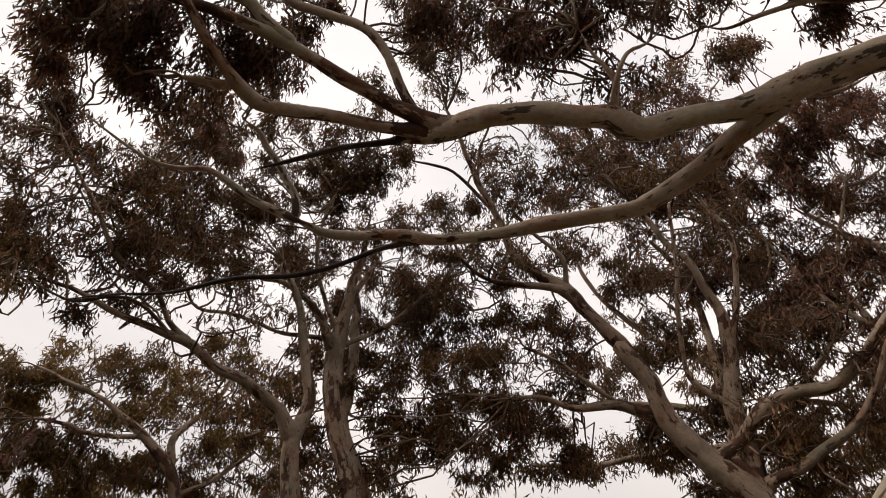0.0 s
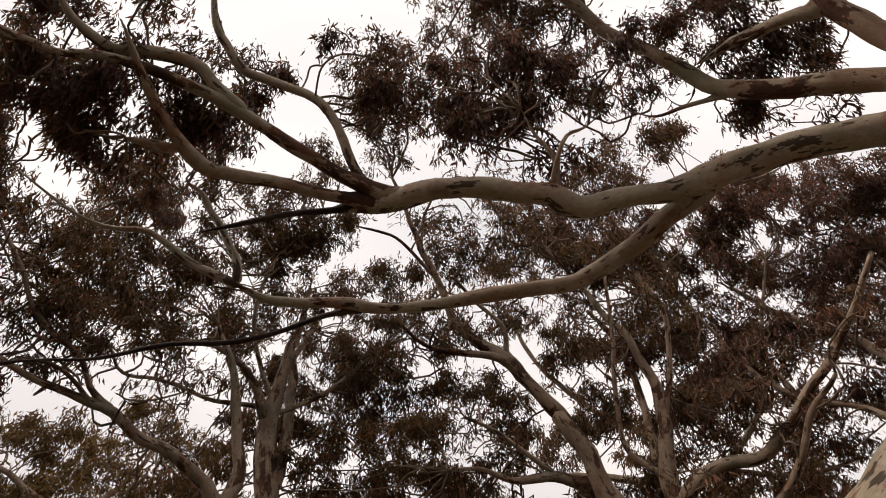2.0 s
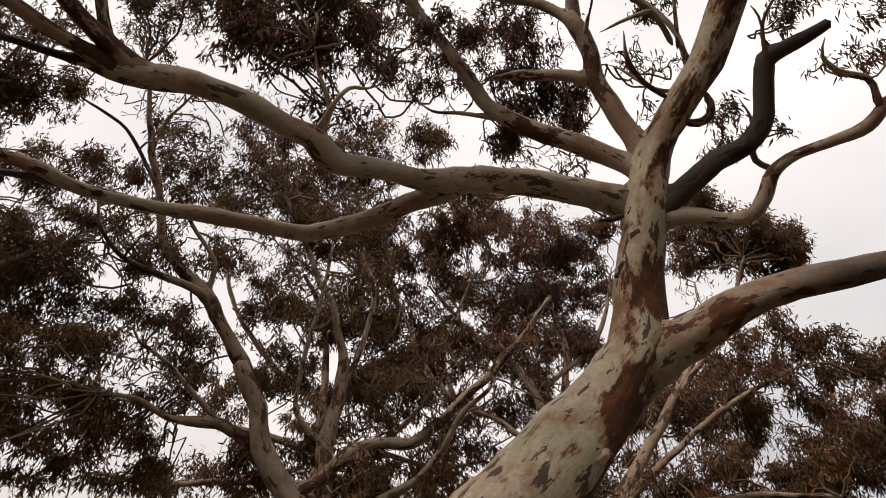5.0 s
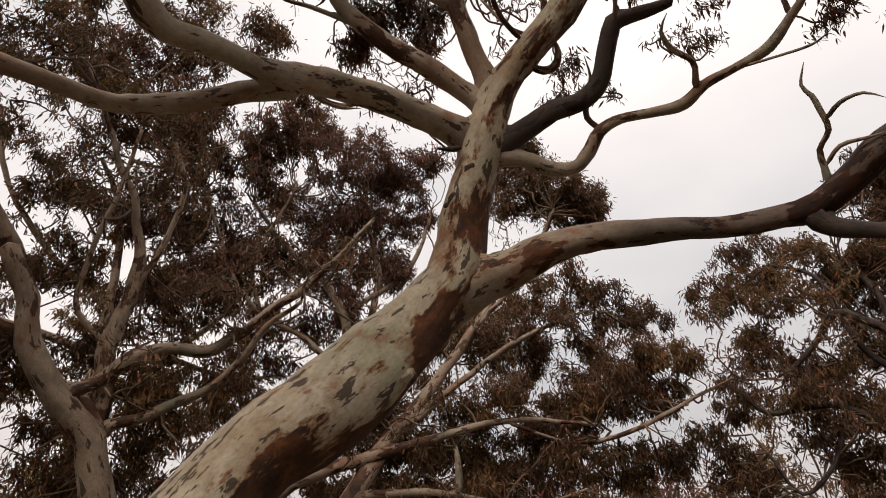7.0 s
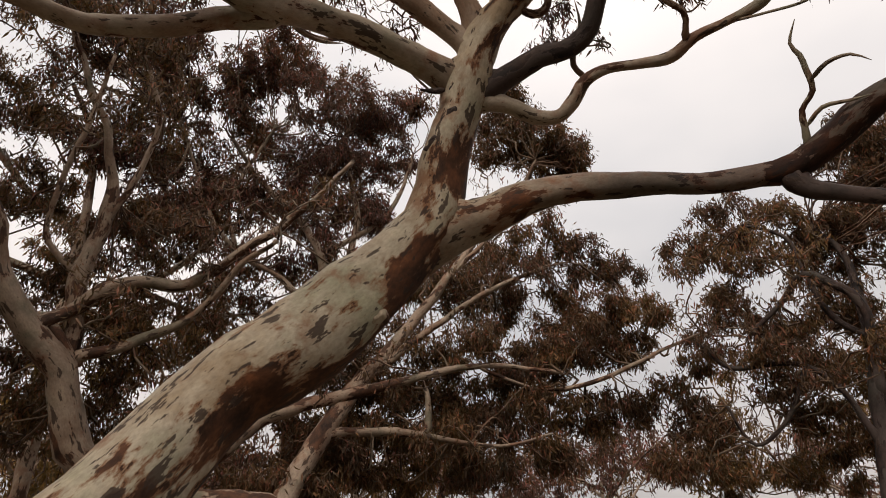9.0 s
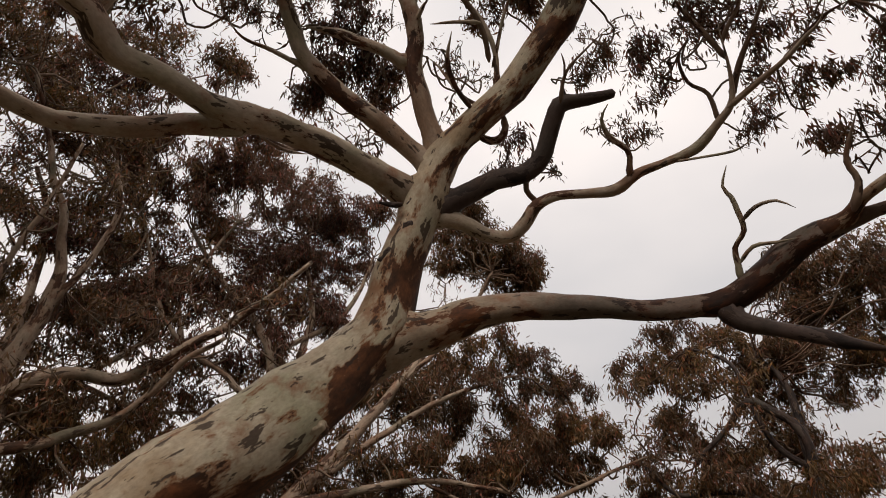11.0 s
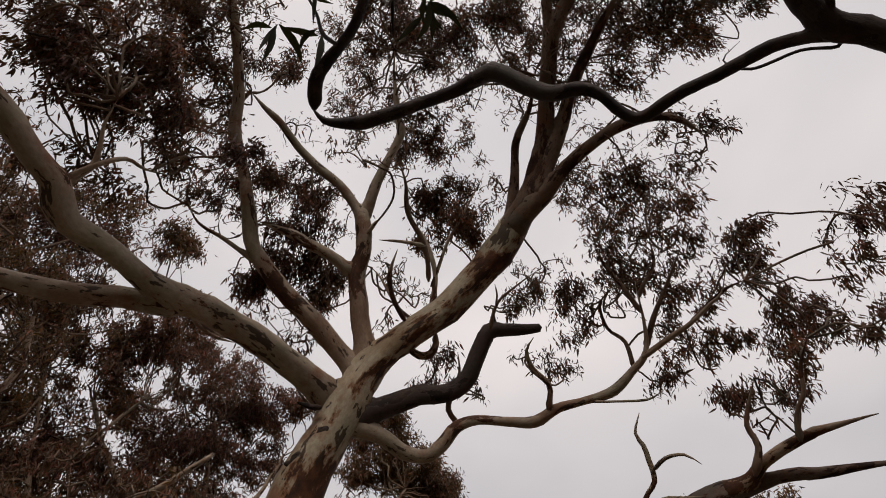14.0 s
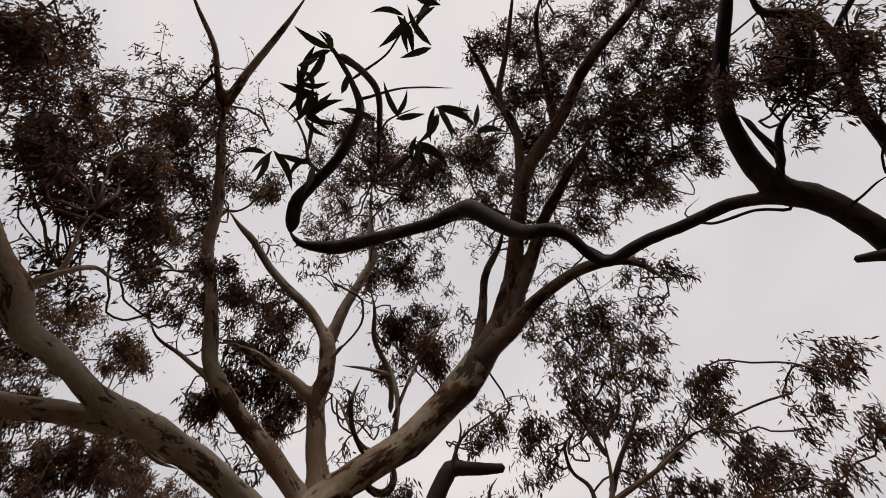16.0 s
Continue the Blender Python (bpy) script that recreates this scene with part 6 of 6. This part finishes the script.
crown(low_gum, (8.114, 6.753, 3.051, 0.48, 0.35), (7.59, 7.785, 3.903, 0.41, 0.36), (9.28, 6.576, 4.363, 0.5, 0.4), (9.898, 5.897, 4.157, 0.55, 0.4), (10.034, 4.54, 4.744, 0.54, 0.34), (11.594, 3.504, 4.253, 0.56, 0.39))
crown(low_gum, (7.998, 7.233, 5.095, 0.55, 0.37), (8.358, 6.671, 5.754, 0.57, 0.38), (9.155, 6.319, 6.6, 0.57, 0.42), (7.641, 7.572, 4.787, 0.53, 0.35), (6.484, 7.928, 5.042, 0.5, 0.33))
crown(low_gum, (9.466, 7.089, 5.344, 0.64, 0.48), (9.735, 5.691, 6.002, 0.64, 0.53), (10.972, 4.385, 5.825, 0.65, 0.32), (9.611, 6.65, 6.198, 0.44, 0.55), (7.855, 6.999, 3.141, 0.52, 0.35), (9.97, 5.131, 3.029, 0.56, 0.37), leafy=0.07)
shoots(low_gum, 16)
side_gum = gum_tree("gum_tree", "broad dark gum with layered umbrella-like foliage", dark_bark, twig_bark, far_leaf, (0.13, 0.028), sprays=27, per=56)
limb(side_gum, "trunk", (10.9, -0.03, -0.15, 0.213), (10.9, -0.03, 0.3, 0.174), (11.022, -0.066, 0.819, 0.154), (11.082, -0.113, 1.941, 0.142), (11.276, -0.158, 2.46, 0.141), (11.458, -0.273, 2.998, 0.13), (11.681, -0.468, 3.836, 0.12), (11.867, -0.695, 5.04, 0.091), (11.936, -0.706, 6.204, 0.062), (11.956, -0.443, 6.86, 0.04))
limb(side_gum, "limb", (11.651, -0.444, 3.736, 0.106), (11.65, -0.484, 3.745, 0.085), (11.436, -0.659, 4.915, 0.079), (11.325, -0.485, 5.387, 0.071), (11.268, -0.017, 5.727, 0.064), (11.428, 0.518, 5.367, 0.047), (11.57, 1.077, 4.989, 0.033))
limb(side_gum, "branch", (11.438, -0.25, 2.918, 0.065), (11.333, -0.002, 3.765, 0.047), (11.23, 0.449, 4.316, 0.044), (11.155, 1.417, 4.44, 0.037), (10.985, 1.814, 4.899, 0.028))
limb(side_gum, "branch", (11.805, -0.624, 4.668, 0.067), (11.784, -0.643, 4.638, 0.053), (11.759, -0.231, 5.127, 0.051), (11.609, -0.051, 5.944, 0.043), (11.453, 0.036, 6.566, 0.034), (11.375, 0.577, 6.947, 0.025))
limb(side_gum, "branch", (11.238, 0.39, 4.253, 0.04), (11.238, 0.379, 4.263, 0.039), (11.385, 0.829, 3.57, 0.035), (11.398, 1.415, 3.228, 0.031), (11.269, 1.662, 3.872, 0.023))
fillet(side_gum)
crown(side_gum, (12.104, 0.931, 7.666, 0.75, 0.39), (12.029, 0.144, 7.099, 0.81, 0.41), (12.029, 1.794, 7.035, 0.53, 0.46), (12.282, -0.683, 6.808, 0.76, 0.46), (11.959, 0.776, 6.45, 0.7, 0.37), (12.357, -0.237, 6.182, 0.58, 0.36))
crown(side_gum, (12.642, -1.295, 7.122, 0.41, 0.56), (12.098, 1.29, 5.616, 0.6, 0.47), (12.3, 0.577, 5.176, 0.68, 0.38), (12.992, -0.285, 5.494, 0.69, 0.39), (12.957, -0.813, 5.356, 0.4, 0.46), (12.373, 1.993, 4.98, 0.61, 0.38))
crown(side_gum, (11.556, 1.03, 4.473, 0.7, 0.35), (11.725, 0.254, 4.263, 0.68, 0.41), (12.725, -0.447, 4.147, 0.45, 0.43), (11.666, 2.666, 4.426, 0.48, 0.36), (12.227, 2.344, 3.764, 0.58, 0.45), (12.311, 0.636, 3.694, 0.64, 0.36))
crown(side_gum, (12.318, -0.045, 3.228, 0.43, 0.4), (11.835, 1.77, 2.802, 0.62, 0.35), (11.663, 2.747, 3.09, 0.55, 0.43), (13.219, 0.731, 2.992, 0.68, 0.39), (14.085, -1.906, 6.708, 0.65, 0.65), (12.176, -1.315, 4.591, 0.53, 0.53))
crown(side_gum, (11.904, -0.902, 3.375, 0.5, 0.5), (13.28, -1.67, 8.895, 0.72, 0.48), (11.718, -2.335, 8.054, 0.67, 0.44), (11.498, -2.953, 7.539, 0.59, 0.44), (12.718, -1.806, 7.658, 0.7, 0.46), (12.334, -2.507, 7.192, 0.66, 0.43))
crown(side_gum, (12.764, -3.331, 7.343, 0.52, 0.46), (12.337, -0.985, 6.952, 0.62, 0.41), (12.148, -1.815, 6.598, 0.59, 0.39), (12.859, -2.89, 6.705, 0.6, 0.4), (12.319, -1.492, 8.303, 0.6, 0.42), (12.359, -2.285, 8.319, 0.65, 0.45))
crown(side_gum, (12.619, -2.771, 7.917, 0.48, 0.48), (12.959, -1.813, 7.776, 0.61, 0.39))
crown(side_gum, (12.491, 0.067, 5.754, 0.81, 0.4), (11.554, 1.097, 6.051, 0.6, 0.4), (13.047, -0.273, 4.867, 0.6, 0.4), (11.903, 1.444, 3.767, 0.57, 0.47), (11.892, 0.838, 3.122, 0.53, 0.36), leafy=0.07)
shoots(side_gum, 16)
distant_gum = gum_tree("gum_tree", "distant gum with yellowish-green rounded foliage", dull_bark, twig_bark, gold_leaf, (0.16, 0.036))
limb(distant_gum, "trunk", (-5.18, 14.86, -0.15, 0.219), (-5.18, 14.86, 0.3, 0.178), (-5.457, 14.749, 2.145, 0.158), (-5.59, 14.699, 4.477, 0.146), (-6.067, 14.519, 5.352, 0.138), (-6.331, 14.382, 5.916, 0.127), (-7.078, 14.047, 6.538, 0.103), (-7.783, 13.692, 7.029, 0.064), (-8.648, 13.265, 7.337, 0.045), (-9.33, 12.892, 7.534, 0.032))
limb(distant_gum, "branch", (-6.311, 14.392, 5.927, 0.103), (-6.475, 14.436, 6.723, 0.079), (-6.014, 14.769, 7.605, 0.063), (-5.621, 14.978, 8.66, 0.044))
limb(distant_gum, "branch", (-7.027, 14.068, 6.498, 0.08), (-7.007, 14.068, 6.488, 0.064), (-7.891, 13.664, 6.343, 0.056), (-8.413, 13.324, 6.441, 0.049), (-8.974, 12.975, 6.388, 0.03))
limb(distant_gum, "branch", (-6.067, 14.519, 5.352, 0.075), (-5.302, 14.827, 5.992, 0.059), (-4.687, 14.983, 6.623, 0.04))
fillet(distant_gum)
crown(distant_gum, (-9.865, 13.094, 7.602, 0.64, 0.36), (-9.239, 13.894, 8.049, 0.82, 0.52), (-8.01, 13.993, 8.027, 0.79, 0.63), (-7.518, 15.643, 8.706, 0.88, 0.7), (-9.81, 14.002, 7.037, 0.63, 0.47), (-6.252, 15.374, 9.504, 0.74, 0.55))
crown(distant_gum, (-5.548, 16.271, 8.963, 0.86, 0.72), (-5.827, 15.99, 6.766, 0.83, 0.66), (-4.834, 15.801, 7.056, 0.69, 0.66), (-6.95, 15.606, 7.912, 0.85, 0.53), (-9.393, 14.115, 6.022, 0.74, 0.48), (-8.165, 14.144, 5.857, 0.73, 0.48))
crown(distant_gum, (-7.803, 15.623, 6.099, 0.8, 0.52), (-8.524, 14.132, 5.211, 0.71, 0.47), (-6.215, 15.226, 5.936, 0.77, 0.51), (-4.346, 15.892, 6.118, 0.67, 0.53), (-10.801, 13.575, 7.072, 0.78, 0.65), (-9.815, 13.299, 5.477, 0.71, 0.59))
crown(distant_gum, (-7.978, 14.232, 6.967, 0.66, 0.46))
crown(distant_gum, (-8.098, 14.151, 6.654, 0.78, 0.39), (-6.931, 14.852, 6.438, 0.67, 0.53), (-9.188, 13.464, 6.316, 0.62, 0.37), leafy=0.07)
shoots(distant_gum, 16)
hidden_gum = gum_tree("gum_tree", "gum with a wide brown-olive crown behind the forked stems", dull_bark, twig_bark, far_leaf, (0.15, 0.034), per=38, tufts=0)
limb(hidden_gum, "trunk", (5.62, 12.34, -0.15, 0.199), (5.62, 12.34, 0.3, 0.162), (5.922, 12.484, 2.713, 0.143), (5.846, 12.403, 5.169, 0.132), (5.854, 12.414, 6.25, 0.129), (5.778, 12.334, 7.671, 0.112), (5.702, 12.141, 8.951, 0.092), (5.323, 11.943, 10.274, 0.068), (4.653, 11.872, 11.312, 0.049))
limb(hidden_gum, "limb", (5.845, 12.397, 6.583, 0.096), (6.808, 11.99, 7.299, 0.075), (7.653, 11.471, 8.127, 0.065), (8.205, 10.871, 9.209, 0.048))
limb(hidden_gum, "limb", (5.8, 12.365, 7.131, 0.107), (5.799, 12.354, 7.17, 0.085), (4.463, 13.046, 7.563, 0.074), (3.212, 13.637, 7.695, 0.061), (1.973, 14.001, 7.998, 0.043))
limb(hidden_gum, "limb", (5.737, 12.255, 8.162, 0.088), (4.523, 12.659, 9.087, 0.065), (3.428, 12.705, 10.258, 0.053), (2.836, 12.49, 11.211, 0.041))
limb(hidden_gum, "limb", (5.839, 12.41, 6.426, 0.103), (5.838, 12.389, 6.465, 0.083), (4.484, 13.137, 6.5, 0.07), (3.24, 13.709, 6.376, 0.058), (1.941, 14.101, 6.415, 0.039))
limb(hidden_gum, "branch", (6.919, 11.926, 7.407, 0.066), (6.92, 11.937, 7.368, 0.063), (8.425, 11.577, 7.162, 0.058), (9.503, 11.02, 7.364, 0.039))
fillet(hidden_gum)
crown(hidden_gum, (5.627, 12.731, 7.969, 0.62, 0.49), (7.463, 12.04, 8.431, 0.66, 0.46), (9.445, 12.864, 8.2, 0.63, 0.56), (7.857, 12.849, 6.369, 0.86, 0.46), (4.851, 13.427, 6.435, 0.6, 0.48), (7.261, 12.472, 6.99, 0.58, 0.46))
crown(hidden_gum, (8.83, 12.622, 6.815, 0.58, 0.64), (6.374, 13.188, 8.945, 0.59, 0.59), (5.738, 13.372, 6.028, 0.7, 0.47), (3.925, 13.55, 8.06, 0.65, 0.46), (4.182, 13.99, 6.932, 0.63, 0.51), (8.279, 11.272, 9.147, 0.6, 0.48))
crown(hidden_gum, (7.317, 12.724, 6.888, 0.77, 0.51), (8.94, 12.519, 7.304, 0.82, 0.57), (7.915, 11.914, 8.967, 0.69, 0.53), (3.361, 13.56, 12.174, 0.82, 0.42), (2.472, 14.701, 7.482, 0.75, 0.43), (3.351, 14.167, 6.541, 0.71, 0.48))
crown(hidden_gum, (3.657, 13.751, 8.702, 0.65, 0.52), (5.932, 13.48, 6.934, 0.64, 0.51), (0.982, 14.639, 6.944, 0.69, 0.46), (9.66, 11.39, 7.797, 0.61, 0.68), (10.142, 10.613, 8.494, 0.55, 0.55), (5.771, 12.588, 8.592, 0.53, 0.53))
crown(hidden_gum, (5.765, 13.797, 5.86, 0.68, 0.57), (7.491, 12.933, 4.924, 0.81, 0.52), (9.044, 13.493, 6.718, 0.82, 0.55), (9.208, 11.916, 7.087, 0.66, 0.47), (6.477, 12.862, 4.143, 0.63, 0.42))
shoots(hidden_gum, 16)
